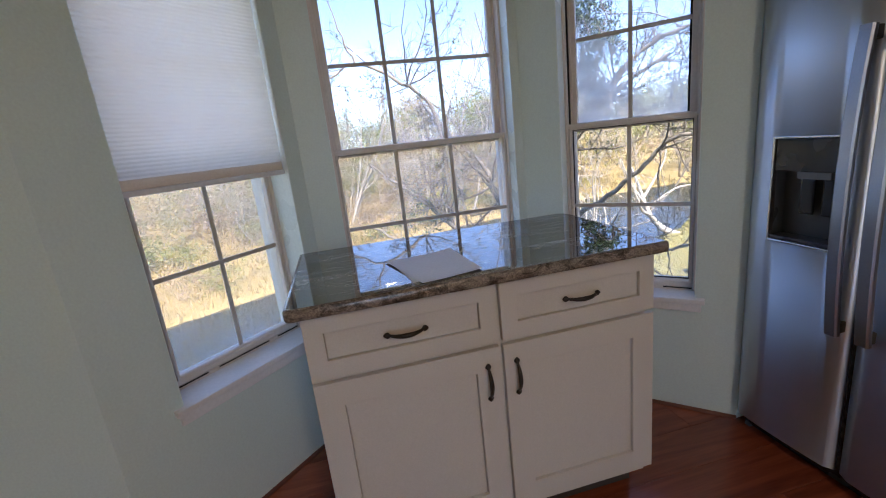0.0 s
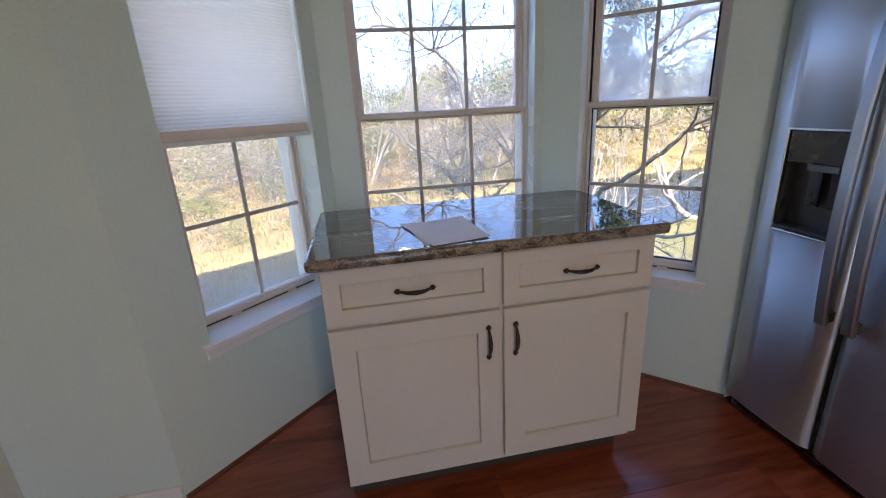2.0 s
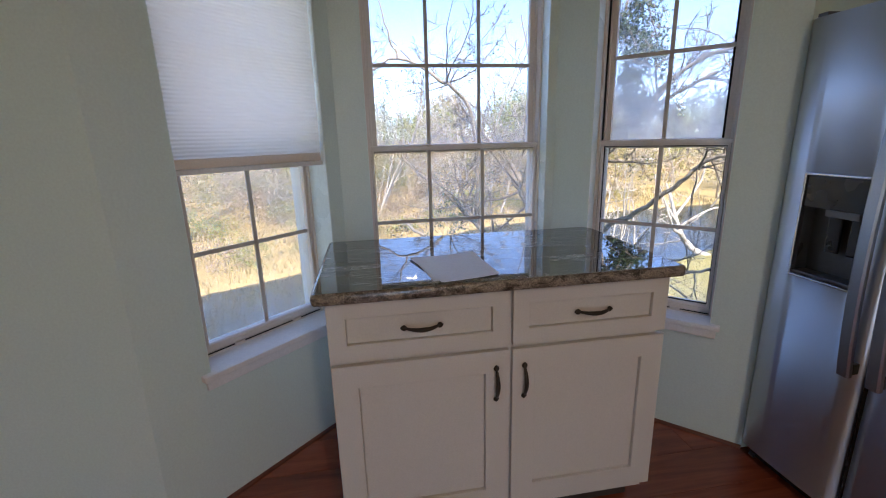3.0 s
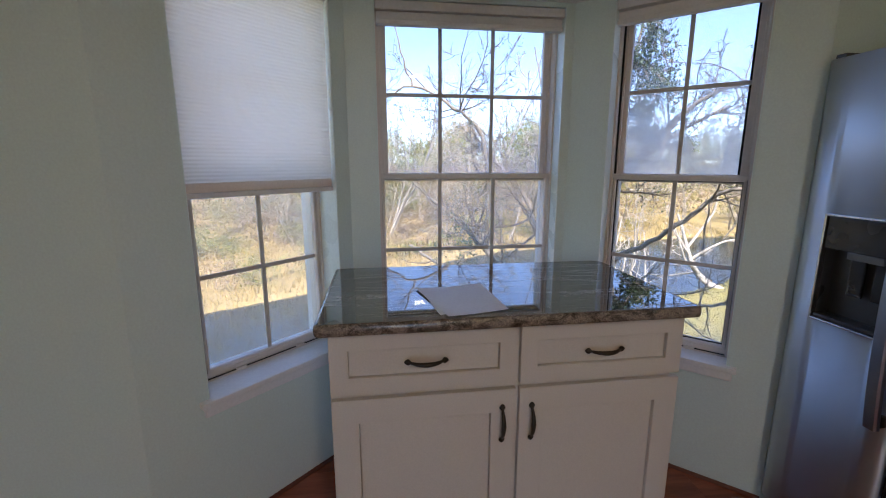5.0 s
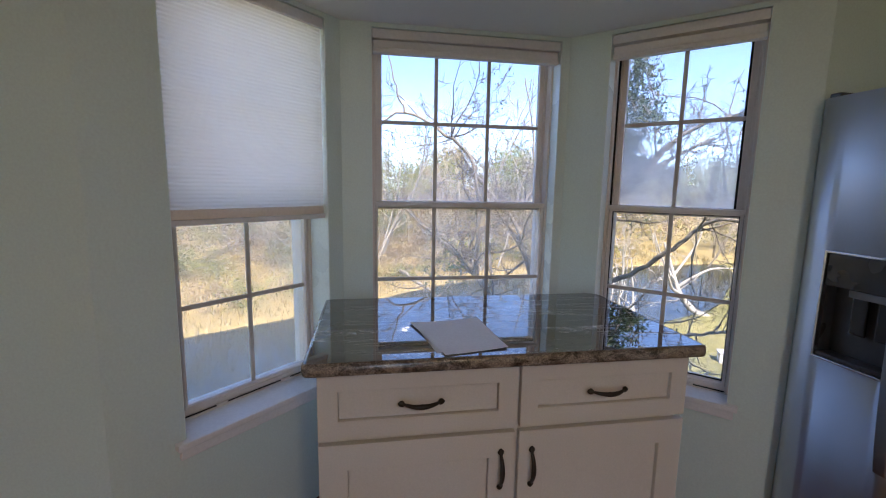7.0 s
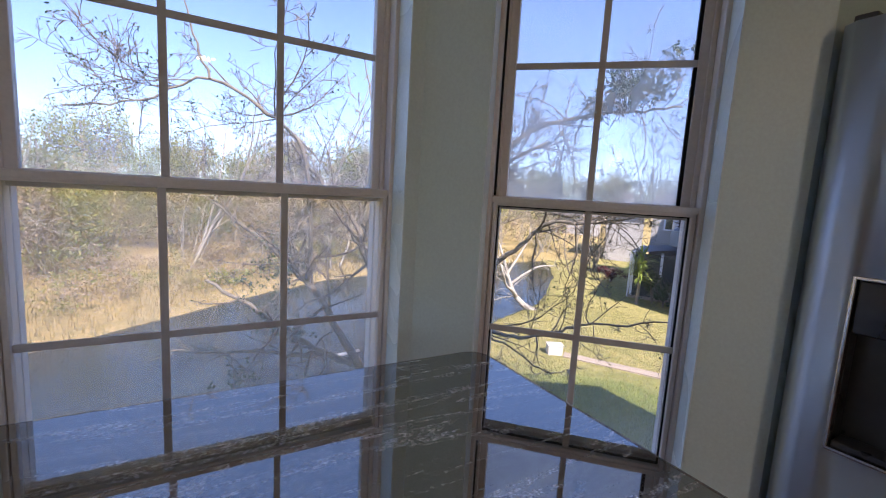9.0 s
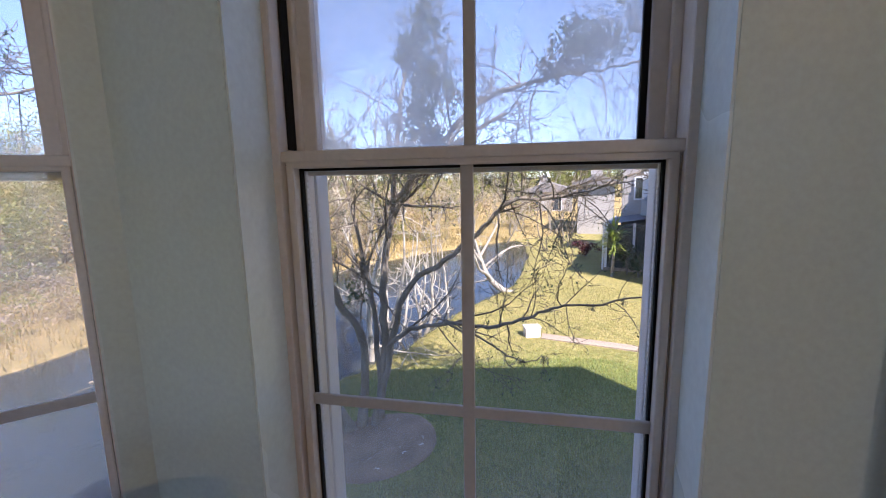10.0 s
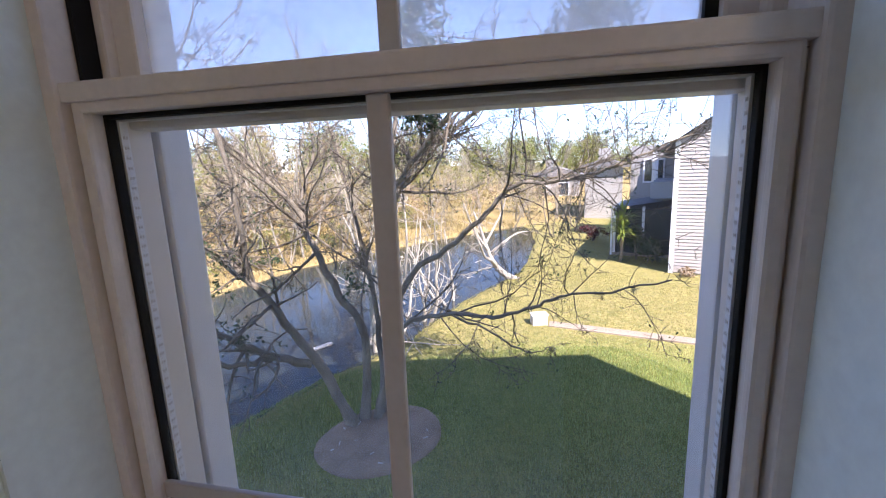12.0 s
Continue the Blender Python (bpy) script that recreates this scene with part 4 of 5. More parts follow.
def build_ground():
    def axis(lo, hi, step):
        inner = list(np.arange(lo, hi + 1e-6, step))
        out = [60, 90, 140, 250, 500, 1000, 2500]
        return [lo - o for o in reversed(out)] + inner + [hi + o for o in out]

    xs, ys = axis(-24, 30, 0.45), axis(-6, 50, 0.45)
    verts, dry = [], []
    for y in ys:
        for x in xs:
            verts.append((x, y, ground_z(x, y)))
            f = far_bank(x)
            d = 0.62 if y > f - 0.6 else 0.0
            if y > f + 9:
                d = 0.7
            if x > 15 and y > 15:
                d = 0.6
            # lawn painted greener towards the house's shade, yellower out where sun falls
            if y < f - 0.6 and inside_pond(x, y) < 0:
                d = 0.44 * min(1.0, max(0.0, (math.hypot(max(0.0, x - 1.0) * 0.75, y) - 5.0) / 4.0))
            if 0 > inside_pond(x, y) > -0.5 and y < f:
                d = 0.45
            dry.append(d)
    nx = len(xs)
    faces = [(j * nx + i, j * nx + i + 1, (j + 1) * nx + i + 1, (j + 1) * nx + i) for j in range(len(ys) - 1) for i in range(nx - 1)]
    me = bpy.data.meshes.new("ground")
    me.from_pydata(verts, [], faces)
    at = me.attributes.new("dry_and_sun_tint", "FLOAT", "POINT")
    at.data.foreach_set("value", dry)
    for p in me.polygons:
        p.use_smooth = True
    me.materials.append(M["ground"])
    tagged(new("ground", me), "mown green lawn and golden dry grass bank", "ground", "", "structure")


build_ground()
structure("water", prism([(-60, -3), (-12, 0.5), (-0.5, 5.5), (6, 8.5), (12, 11), (21, 18), (22, 24), (10, 22.5), (2, 19), (-3, 15.5), (-14, 11), (-60, 6)], WATER_Z - 0.02, WATER_Z), M["water"], label="still blue pond water", category="water")

# the house the room is in: storey below, gable roof whose shadow lies on the lawn
structure("house_base", prism([(ROOM_W, -9), (7.0, -9), (7.0, 0.36), (XR + 0.15, 0.36), (CR + 0.1, YC + 0.1), (CL - 0.1, YC + 0.1), (XL - 0.15, 0.36), (ROOM_W, 0.36)], GZ - 0.1, -0.16), M["siding"], label="storey below the room, pale siding", category="wall")
structure("house_front", boxes((1.30, 7.0, 0.345, 0.40, -0.15, 2.6)), M["siding"], label="pale siding of the upper storey", category="wall")
structure("house_side", boxes((6.9, 7.0, -9, 0.34, -0.15, 2.6)), M["siding"], label="pale siding of the upper storey", category="wall")


def gable_roof():
    xr, xe, xw, zr, ze, y0, y1 = 1.95, 7.35, -3.45, 6.36, 2.53, -9.0, 1.10
    bm = bmesh.new()
    t = 0.18
    prof = [(xw, ze), (xr, zr), (xe, ze), (xe, ze - t), (xr, zr - t), (xw, ze - t)]
    a = [bm.verts.new((x, y0, z)) for x, z in prof]
    b = [bm.verts.new((x, y1, z)) for x, z in prof]
    for i in range(6):
        j = (i + 1) % 6
        bm.faces.new((a[i], a[j], b[j], b[i]))
    for r in (a, b):
        bm.faces.new((r[0], r[1], r[4], r[5]))
        bm.faces.new((r[1], r[2], r[3], r[4]))
    structure("roof", bm, M["roof"], label="grey shingle gable roof over the room", category="roof")
    bm = bmesh.new()
    for y in (-8.9, 0.40):
        vs = [bm.verts.new((x, y, z)) for x, z in ((xw + 0.3, 2.5), (xr, zr - t - 0.02), (xe - 0.4, 2.5))]
        bm.faces.new(vs)
    bmesh.ops.solidify(bm, geom=list(bm.faces), thickness=0.05)
    structure("gable_wall", bm, M["siding"], label="pale siding in the gable", category="wall")


gable_roof()


# ---------------------------------------------------------------- plants: tools
def tube_arrays(paths):
    """Tapered tubes as vertex and face lists; a path is (points, radii, sides)."""
    verts, faces = [], []
    for pts, rad, n in paths:
        base = len(verts)
        prev = None
        for i, p in enumerate(pts):
            d = (pts[min(i + 1, len(pts) - 1)] - pts[max(i - 1, 0)])
            if d.length < 1e-6:
                d = Vector((0, 0, 1))
            d.normalize()
            s = prev if prev is not None else (Vector((1, 0, 0)) if abs(d.x) < 0.8 else Vector((0, 1, 0)))
            s = (s - d * s.dot(d)).normalized()
            prev = s
            q = d.cross(s)
            for k in range(n):
                a = 2 * math.pi * k / n
                verts.append(p + (s * math.cos(a) + q * math.sin(a)) * rad[i])
        for i in range(len(pts) - 1):
            for k in range(n):
                a, b = base + i * n + k, base + i * n + (k + 1) % n
                faces.append((a, b, b + n, a + n))
    return verts, faces


def from_lists(name, verts, faces, mat, parent=None, label="", smooth=True):
    me = bpy.data.meshes.new(name)
    me.from_pydata(verts, [], faces)
    me.materials.append(mat)
    if smooth:
        me.polygons.foreach_set("use_smooth", [True] * len(me.polygons))
    ob = new(name, me)
    if parent is not None:
        ob.parent = parent
    return tagged(ob, label=label)


def rnd_dir(rng):
    while True:
        v = Vector((rng.uniform(-1, 1), rng.uniform(-1, 1), rng.uniform(-1, 1)))
        if 0.05 < v.length < 1:
            return v.normalized()


def smooth_path(ctrl, n):
    """Catmull-Rom through the control points, n pieces each."""
    c = [Vector(p) for p in ctrl]
    c = [c[0] * 2 - c[1]] + c + [c[-1] * 2 - c[-2]]
    out = []
    for i in range(1, len(c) - 2):
        for k in range(n):
            t = k / n
            a, b, d, e = c[i - 1], c[i], c[i + 1], c[i + 2]
            out.append(0.5 * ((2 * b) + (d - a) * t + (2 * a - 5 * b + 4 * d - e) * t * t + (3 * b - a - 3 * d + e) * t ** 3))
    out.append(c[-2])
    return out


def branch(rng, p, d, length, r, wander, rise, k, thin=0.0034):
    pts, rad = [p.copy()], [r]
    for i in range(k):
        d = (d + rnd_dir(rng) * wander + Vector((0, 0, rise))).normalized()
        p = p + d * (length / k)
        pts.append(p.copy())
        rad.append(max(thin, r * (1 - 0.72 * (i + 1) / k)))
    return pts, rad, d


def ramify(rng, pts, rad, level, out, tips, per_m, ratio=0.55, wander=0.28, rise=0.05, spread=0.9, start=0.15, most=1.6, thin=0.0034):
    """Side branches along a branch, down to twigs."""
    if level == 0:
        return
    total = sum((b - a).length for a, b in zip(pts, pts[1:]))
    n = max(2, int(total * per_m + rng.random()))
    for _ in range(n):
        t = start + (1 - start) * rng.random()
        f = t * (len(pts) - 1)
        i = min(int(f), len(pts) - 2)
        p = pts[i].lerp(pts[i + 1], f - i)
        r = (rad[i] + (rad[i + 1] - rad[i]) * (f - i)) * rng.uniform(0.4, 0.7)
        axis = (pts[i + 1] - pts[i]).normalized()
        d = (axis * rng.uniform(0.25, 0.9) + rnd_dir(rng) * spread).normalized()
        ln = min(most, total * ratio * rng.uniform(0.45, 1.1) * (1.15 - 0.6 * t))
        if ln < 0.06:
            continue
        k = 5 if level > 1 else 4
        bp, br, _ = branch(rng, p, d, ln, max(thin, r), wander, rise, k, thin)
        out.append((bp, br, 5 if level > 1 else 3))
        tips.append((bp[-1], bp[-2], level))
        ramify(rng, bp, br, level - 1, out, tips, per_m * 1.5, ratio, wander, rise, spread, 0.2, most * 0.55, thin)


def leaf_lists(rng, spots, size, count, spread, flat=0.5):
    """Small folded leaves, four corners each, round the given spots."""
    verts, faces = [], []
    for p in spots:
        for _ in range(count):
            c = p + rnd_dir(rng) * rng.random() * spread
            a = rnd_dir(rng)
            a.z -= 0.3
            a.normalize()
            b = a.cross(rnd_dir(rng)).normalized()
            s = size * rng.uniform(0.6, 1.25)
            i = len(verts)
            n = a.cross(b)
            verts += [c, c + a * s * 0.5 + b * s * flat * 0.5 + n * s * 0.08, c + a * s, c + a * s * 0.5 - b * s * flat * 0.5 + n * s * 0.08]
            faces.append((i, i + 1, i + 2, i + 3))
    return verts, faces


# ---------------------------------------------------------------- the tree outside the window
def window_tree():
    rng = random.Random(11)
    t = thing("tree", "many-stemmed nearly bare tree in a soil ring", "tree", m=pose(0, 0, 0))
    limbs = [
        ([(2.80, 6.35, -2.9), (2.44, 6.55, -1.86), (2.07, 6.67, -1.16), (1.56, 6.75, -0.26), (0.89, 6.82, 0.37), (0.2, 6.9, 0.97)], 0.115, 0.03),
        ([(2.25, 6.61, -1.68), (1.7, 6.55, -1.37), (1.16, 6.42, -0.93), (0.64, 6.27, -0.46), (0.1, 6.26, -0.07)], 0.085, 0.028),
        ([(1.75, 6.56, -1.40), (1.25, 6.35, -1.32), (0.75, 6.2, -1.12), (0.2, 6.1, -1.05), (-0.3, 6.0, -0.9)], 0.055, 0.016),
        ([(2.95, 6.42, -2.9), (3.08, 6.38, -1.41), (2.77, 6.58, -0.66), (2.42, 6.68, 0.24), (2.31, 6.75, 0.66), (1.78, 6.97, 1.33), (1.3, 6.9, 1.9)], 0.10, 0.022),
        ([(2.35, 6.73, 0.66), (2.48, 6.77, 1.06), (2.64, 6.78, 1.46), (2.67, 7.0, 2.44), (2.5, 7.1, 3.4)], 0.042, 0.012),
        ([(3.22, 6.41, -2.9), (3.43, 6.4, -1.7), (3.49, 6.48, -0.59), (3.67, 6.49, 0.48), (4.07, 6.23, 1.28), (4.47, 5.86, 1.72), (5.1, 5.3, 2.2)], 0.10, 0.03),
        ([(3.67, 6.49, 0.48), (3.91, 6.57, 2.03), (4.22, 6.61, 3.4), (4.5, 6.4, 4.6)], 0.06, 0.015),
        ([(3.10, 6.30, -2.9), (3.41, 6.29, -1.85), (3.7, 6.11, -0.55), (4.13, 5.6, -0.01), (4.51, 5.13, 0.51), (4.71, 4.76, 0.89), (5.13, 4.26, 0.95), (5.57, 3.74, 1.14), (6.18, 3.12, 1.5)], 0.080, 0.014),
        ([(3.39, 6.19, -1.43), (3.61, 5.81, -1.07), (4.01, 5.33, -0.91), (4.3, 4.9, -0.92), (4.7, 4.53, -0.8), (5.01, 4.22, -0.59), (5.38, 3.87, -0.54), (6.09, 3.3, -0.36)], 0.052, 0.014),
        ([(4.0, 5.33, -0.93), (4.36, 4.86, -1.15), (4.7, 4.53, -1.4), (4.95, 4.25, -1.31)], 0.026, 0.007),
        ([(3.67, 6.3, 0.9), (3.84, 5.2, 1.7), (4.12, 4.71, 2.18), (4.51, 4.16, 2.39), (4.99, 3.67, 2.46), (5.37, 3.25, 2.52)], 0.055, 0.014),
        ([(1.56, 6.75, -0.26), (1.45, 6.2, 0.9), (1.29, 6.1, 1.77), (0.85, 6.12, 2.18), (0.18, 6.25, 2.53), (-0.57, 6.31, 2.16), (-1.32, 6.48, 2.02)], 0.05, 0.012),
        ([(0.18, 6.25, 2.53), (0.0, 6.23, 3.04), (-0.11, 6.18, 3.65)], 0.024, 0.008),
        ([(3.3, 6.4, -2.9), (3.33, 6.5, -1.2), (3.2, 6.9, 0.6), (3.0, 7.3, 2.2)], 0.07, 0.02),
    ]
    twigs, tips = [], []
    for i, (ctrl, r0, r1) in enumerate(limbs):
        pts = smooth_path(ctrl, 5)
        n = len(pts)
        for k in range(1, n - 1):
            pts[k] = pts[k] + rnd_dir(rng) * 0.022
        rad = [0.76 * (r0 + (r1 - r0) * k / (n - 1)) * rng.uniform(0.92, 1.1) for k in range(n)]
        if ctrl[0][2] < -2.8:
            rad[0] *= 1.5
            rad[1] *= 1.15
        v, f = tube_arrays([(pts, rad, 9)])
        from_lists("limb" if i not in (0, 3, 5) else "trunk", v, f, M["bark"], t)
        low = i in (1, 2, 9)
        st = 0.45 if ctrl[0][2] < -2.8 else 0.12
        ramify(rng, pts, [r * 0.85 for r in rad], 3, twigs, tips, 5.8 if i in (10, 5, 11) else 4.8, 0.42, 0.30, 0.04 if not low else -0.02, 0.95, st, 1.5, 0.0036)
    v, f = tube_arrays(twigs)
    tagged(from_lists("twigs", v, f, M["twig"], t, "fine bare grey twigs"), kind="stuff")
    spots = [p for p, q, lv in tips if rng.random() < 0.16]
    v, f = leaf_lists(rng, spots, 0.045, 3, 0.07)
    tagged(from_lists("leaves", v, f, M["leaf"], t, "few dark green leaves", smooth=False), kind="stuff")
    spots = [p for p, q, lv in tips if rng.random() < 0.05]
    v, f = leaf_lists(rng, spots, 0.035, 2, 0.03)
    tagged(from_lists("dry_leaves", v, f, M["leaf_dry"], t, "shrivelled brown leaves", smooth=False), kind="stuff")
    # dense evergreen clumps in the crown
    spots = []
    for cx, cy, cz, sx, sz, n in ((4.78, 3.68, 2.74, 0.36, 0.34, 130), (4.70, 4.0, 2.52, 0.25, 0.2, 30), (5.05, 3.45, 2.75, 0.28, 0.25, 30), (3.72, 4.85, 2.30, 0.22, 0.34, 34), (3.6, 5.0, 2.75, 0.3, 0.4, 36), (5.2, 3.3, 3.1, 0.2, 0.2, 14), (4.35, 6.1, 1.75, 0.35, 0.2, 26), (1.0, 6.4, -0.8, 0.4, 0.25, 18), (2.9, 6.3, -0.5, 0.25, 0.25, 12), (0.9, 6.3, -0.2, 0.5, 0.3, 16), (0.5, 6.1, -1.45, 0.4, 0.25, 14), (1.3, 6.4, -1.0, 0.35, 0.2, 10), (1.0, 6.7, 0.1, 0.35, 0.3, 12), (3.25, 4.6, 3.0, 0.2, 0.24, 44), (3.12, 4.62, 2.66, 0.22, 0.22, 64), (3.28, 4.58, 2.36, 0.26, 0.17, 60), (3.16, 4.62, 2.06, 0.22, 0.2, 50), (3.22, 4.6, 1.78, 0.24, 0.22, 44)):
        for _ in range(n):
            d = rnd_dir(rng) * rng.random() ** 0.5
            spots.append(Vector((cx + d.x * sx, cy + d.y * sx, cz + d.z * sz)))
    v, f = leaf_lists(rng, spots, 0.062, 9, 0.10, 0.55)
    tagged(from_lists("evergreen_leaves", v, f, M["leaf"], t, "dense clumps of dark green leaves", smooth=False), kind="stuff")
    stems = []
    for p in spots[::3]:
        b = p + rnd_dir(rng) * 0.18 - Vector((0, 0, 0.15))
        stems.append(([b, (b + p) / 2 + rnd_dir(rng) * 0.02, p], [0.006, 0.005, 0.003], 4))
    v, f = tube_arrays(stems)
    tagged(from_lists("leaf_stems", v, f, M["twig"], t), kind="stuff")
    for c in ((5.4, 3.86, -0.58), (5.75, 3.6, -0.47), (4.72, 4.5, -1.42), (4.95, 4.26, -1.36), (5.62, 3.66, 1.0)):
        v, f = leaf_lists(rng, [Vector(c)], 0.085, 46, 0.055, 0.12)
        from_lists("moss_tuft", v, f, M["moss"], t, "grey air-plant tuft", smooth=False)
    return t


window_tree()


def soil_ring():
    rng = random.Random(2)
    bm = bmesh.new()
    c = bm.verts.new((2.98, 5.82, GZ + 0.09))
    rings = []
    for q, h in ((0.5, 0.075), (0.85, 0.055), (1.0, 0.035), (1.03, -0.05)):
        rings.append([bm.verts.new((2.98 + 0.95 * q * (1 + 0.03 * math.sin(3 * a) + 0.01 * rng.random()) * math.cos(a), 5.82 + 0.80 * q * (1 + 0.03 * math.cos(2 * a)) * math.sin(a), GZ + h + 0.012 * rng.random())) for a in (2 * math.pi * k / 48 for k in range(48))])
    for k in range(48):
        bm.faces.new((c, rings[0][k], rings[0][(k + 1) % 48]))
        for a, b in zip(rings, rings[1:]):
            bm.faces.new((a[k], b[k], b[(k + 1) % 48], a[(k + 1) % 48]))
    tagged(part("soil_bed", bm, M["mulch"], None, smooth=True), "round bed of bare brown soil under the tree", "soil bed", "", "structure")
    for k in range(22):
        a, r = rng.uniform(0, 6.28), rng.random() ** 0.5 * 0.7
        bm = boxes((-0.035 * rng.uniform(0.4, 1.6), 0.03, -0.007, 0.007, -0.004, 0.006), bevel=0.002)
        tagged(part("bark_chip", bm, M["litter"], None, m=pose(2.98 + 1.1 * r * math.cos(a), 5.82 + 0.9 * r * math.sin(a), GZ + 0.082 - 0.02 * r, 0, 0, rng.uniform(0, 180))), "pale bark chip on the soil", "bark chip", "bark chips")


soil_ring()


# ---------------------------------------------------------------- pale bare trees
def pale_tree(rng, height, lean, stems, group, label, leafy=0.03, mats=("palebark", "paletwig"), per_m=1.1, levels=3, thin=0.007, stout=0.021):
    t = thing("tree", label, "tree", group, m=pose(0, 0, 0))
    twigs, tips, trunks = [], [], []
    for s in range(stems):
        a = rng.uniform(0, 6.28)
        d = Vector((lean[0] + 0.35 * math.cos(a), lean[1] + 0.35 * math.sin(a), 1)).normalized()
        r = stout * height * rng.uniform(0.35, 0.6)
        pts, rad, _ = branch(rng, Vector((0.12 * math.cos(a), 0.12 * math.sin(a), -0.15)), d, height * rng.uniform(0.7, 1.0), r, 0.22, 0.06, 9, thin)
        trunks.append((pts, rad, 7))
        ramify(rng, pts, [q * 0.7 for q in rad], levels, twigs, tips, per_m, 0.45, 0.30, 0.05, 0.9, 0.22, height * 0.4, thin)
    for tr in trunks:
        v, f = tube_arrays([tr])
        from_lists("trunk", v, f, M[mats[0]], t)
    v, f = tube_arrays(twigs)
    tagged(from_lists("crown", v, f, M[mats[1]], t, "bare pale branches"), kind="stuff")
    if leafy:
        sp = [p for p, q, lv in tips if rng.random() < leafy]
        if sp:
            v, f = leaf_lists(rng, sp, 0.07, 3, 0.2)
            tagged(from_lists("leaves", v, f, M["leaf_olive"], t, "sparse olive leaves", smooth=False), kind="stuff")
    return t


def bank_tree():
    """Pale tree leaning out from the bank, its trunk curving up over the water."""
    rng = random.Random(17)
    t = thing("tree", "pale bare tree leaning from the bank over water", "tree", "pale trees by the water", m=pose(0, 0, 0))
    twigs, tips = [], []
    for ctrl, r0, r1 in (
        ([(10.85, 11.40, -2.9), (10.45, 11.62, -2.66), (10.12, 11.85, -2.25), (9.95, 12.0, -1.75), (9.8, 12.15, -1.1), (9.6, 12.3, -0.4)], 0.13, 0.03),
        ([(10.2, 11.8, -2.35), (9.7, 11.5, -2.0), (9.2, 11.2, -1.75), (8.8, 10.9, -1.3), (8.5, 10.8, -0.8)], 0.07, 0.02),
        ([(10.0, 11.95, -1.9), (10.4, 11.7, -1.5), (10.9, 11.5, -1.2), (11.4, 11.2, -1.15)], 0.055, 0.015),
        ([(9.9, 12.05, -1.5), (10.3, 12.0, -0.9), (10.6, 11.9, -0.3), (10.7, 11.9, 0.3)], 0.05, 0.015),
        ([(9.95, 12.0, -1.75), (9.4, 11.8, -1.2), (9.0, 11.7, -0.6), (8.7, 11.6, 0.0)], 0.05, 0.015),
    ):
        pts = smooth_path(ctrl, 4)
        n = len(pts)
        rad = [r0 + (r1 - r0) * k / (n - 1) for k in range(n)]
        v, f = tube_arrays([(pts, rad, 8)])
        from_lists("limb", v, f, M["palebark"], t)
        ramify(rng, pts, [q * 0.6 for q in rad], 3, twigs, tips, 2.2, 0.42, 0.3, 0.03, 0.95, 0.25, 1.3, 0.007)
    v, f = tube_arrays(twigs)
    tagged(from_lists("crown", v, f, M["paletwig"], t, "bare pale branches"), kind="stuff")


bank_tree()
for bx, by, h, ln, sd in ((6.3, 10.05, 3.6, (0.35, 0.0), 5), (7.6, 10.9, 3.4, (-0.3, 0.3), 8), (5.0, 9.5, 3.9, (0.0, 0.3), 9), (4.3, 9.2, 4.8, (-0.15, 0.25), 15)):
    tt = pale_tree(random.Random(sd), h, ln, 3, "pale trees by the water", "pale bare tree standing on the pond's bank", 0.0, per_m=1.9, stout=0.030, thin=0.007)
    tt.matrix_world = pose(bx, by, ground_z(bx, by))
dark_tree = pale_tree(random.Random(31), 3.6, (-0.2, 0), 2, "small trees before the houses", "small dark bare tree on the lawn before the houses", 0.0, ("bark", "twig"))
dark_tree.matrix_world = pose(21.6, 18.3, GZ)
for n, (bx, by) in enumerate(((18.2, 16.6), (23.4, 19.4), (20.2, 17.2))):
    copy_thing(dark_tree, pose(bx, by, GZ, 0, 0, 110 * n + 50))
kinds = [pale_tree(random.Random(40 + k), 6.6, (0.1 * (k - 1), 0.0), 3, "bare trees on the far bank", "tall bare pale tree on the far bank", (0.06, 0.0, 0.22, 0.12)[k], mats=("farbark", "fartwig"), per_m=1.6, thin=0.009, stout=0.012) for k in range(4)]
rng = random.Random(5)
spots = [(-21, 21), (-17.5, 24), (-14.5, 19.5), (-12, 25), (-9.5, 21), (-7.5, 27), (-5.5, 22.5), (-3, 25.5), (-1.0, 22), (1.5, 26), (3.2, 21.5), (5.5, 24.5), (7.5, 21), (9.5, 26), (11.5, 22), (14, 25), (16.5, 22.5), (19, 27), (22, 24), (-26, 25), (4.5, 30), (-6, 32), (-15, 31), (13, 31), (20, 33), (25, 30), (0.2, 31), (8.8, 33), (-19, 28), (-10.5, 30), (-3.5, 29), (6.5, 28), (11, 29), (16, 29), (-23, 30), (2.4, 34), (-8.5, 24), (4.4, 19.8), (-4.2, 19), (9, 20.2), (13, 20.3), (-1.8, 27.5), (18.5, 20.5), (20.5, 22.0), (23.2, 21.5), (24.5, 26), (27, 28), (22.5, 28.5), (5.8, 20.0), (8.2, 20.6), (4.0, 22.5), (-0.6, 20.3)]
for n, (x, y) in enumerate(spots):
    src = kinds[n % 4]
    s = rng.uniform(0.72, 1.12) if n < 48 else 1.55
    m = pose(x + rng.uniform(-0.8, 0.8), y + rng.uniform(-1, 1), ground_z(x, y), 0, 0, rng.uniform(0, 360))
    if n < 4:
        src.matrix_world = m
    else:
        copy_thing(src, m).scale = (s, s, s)


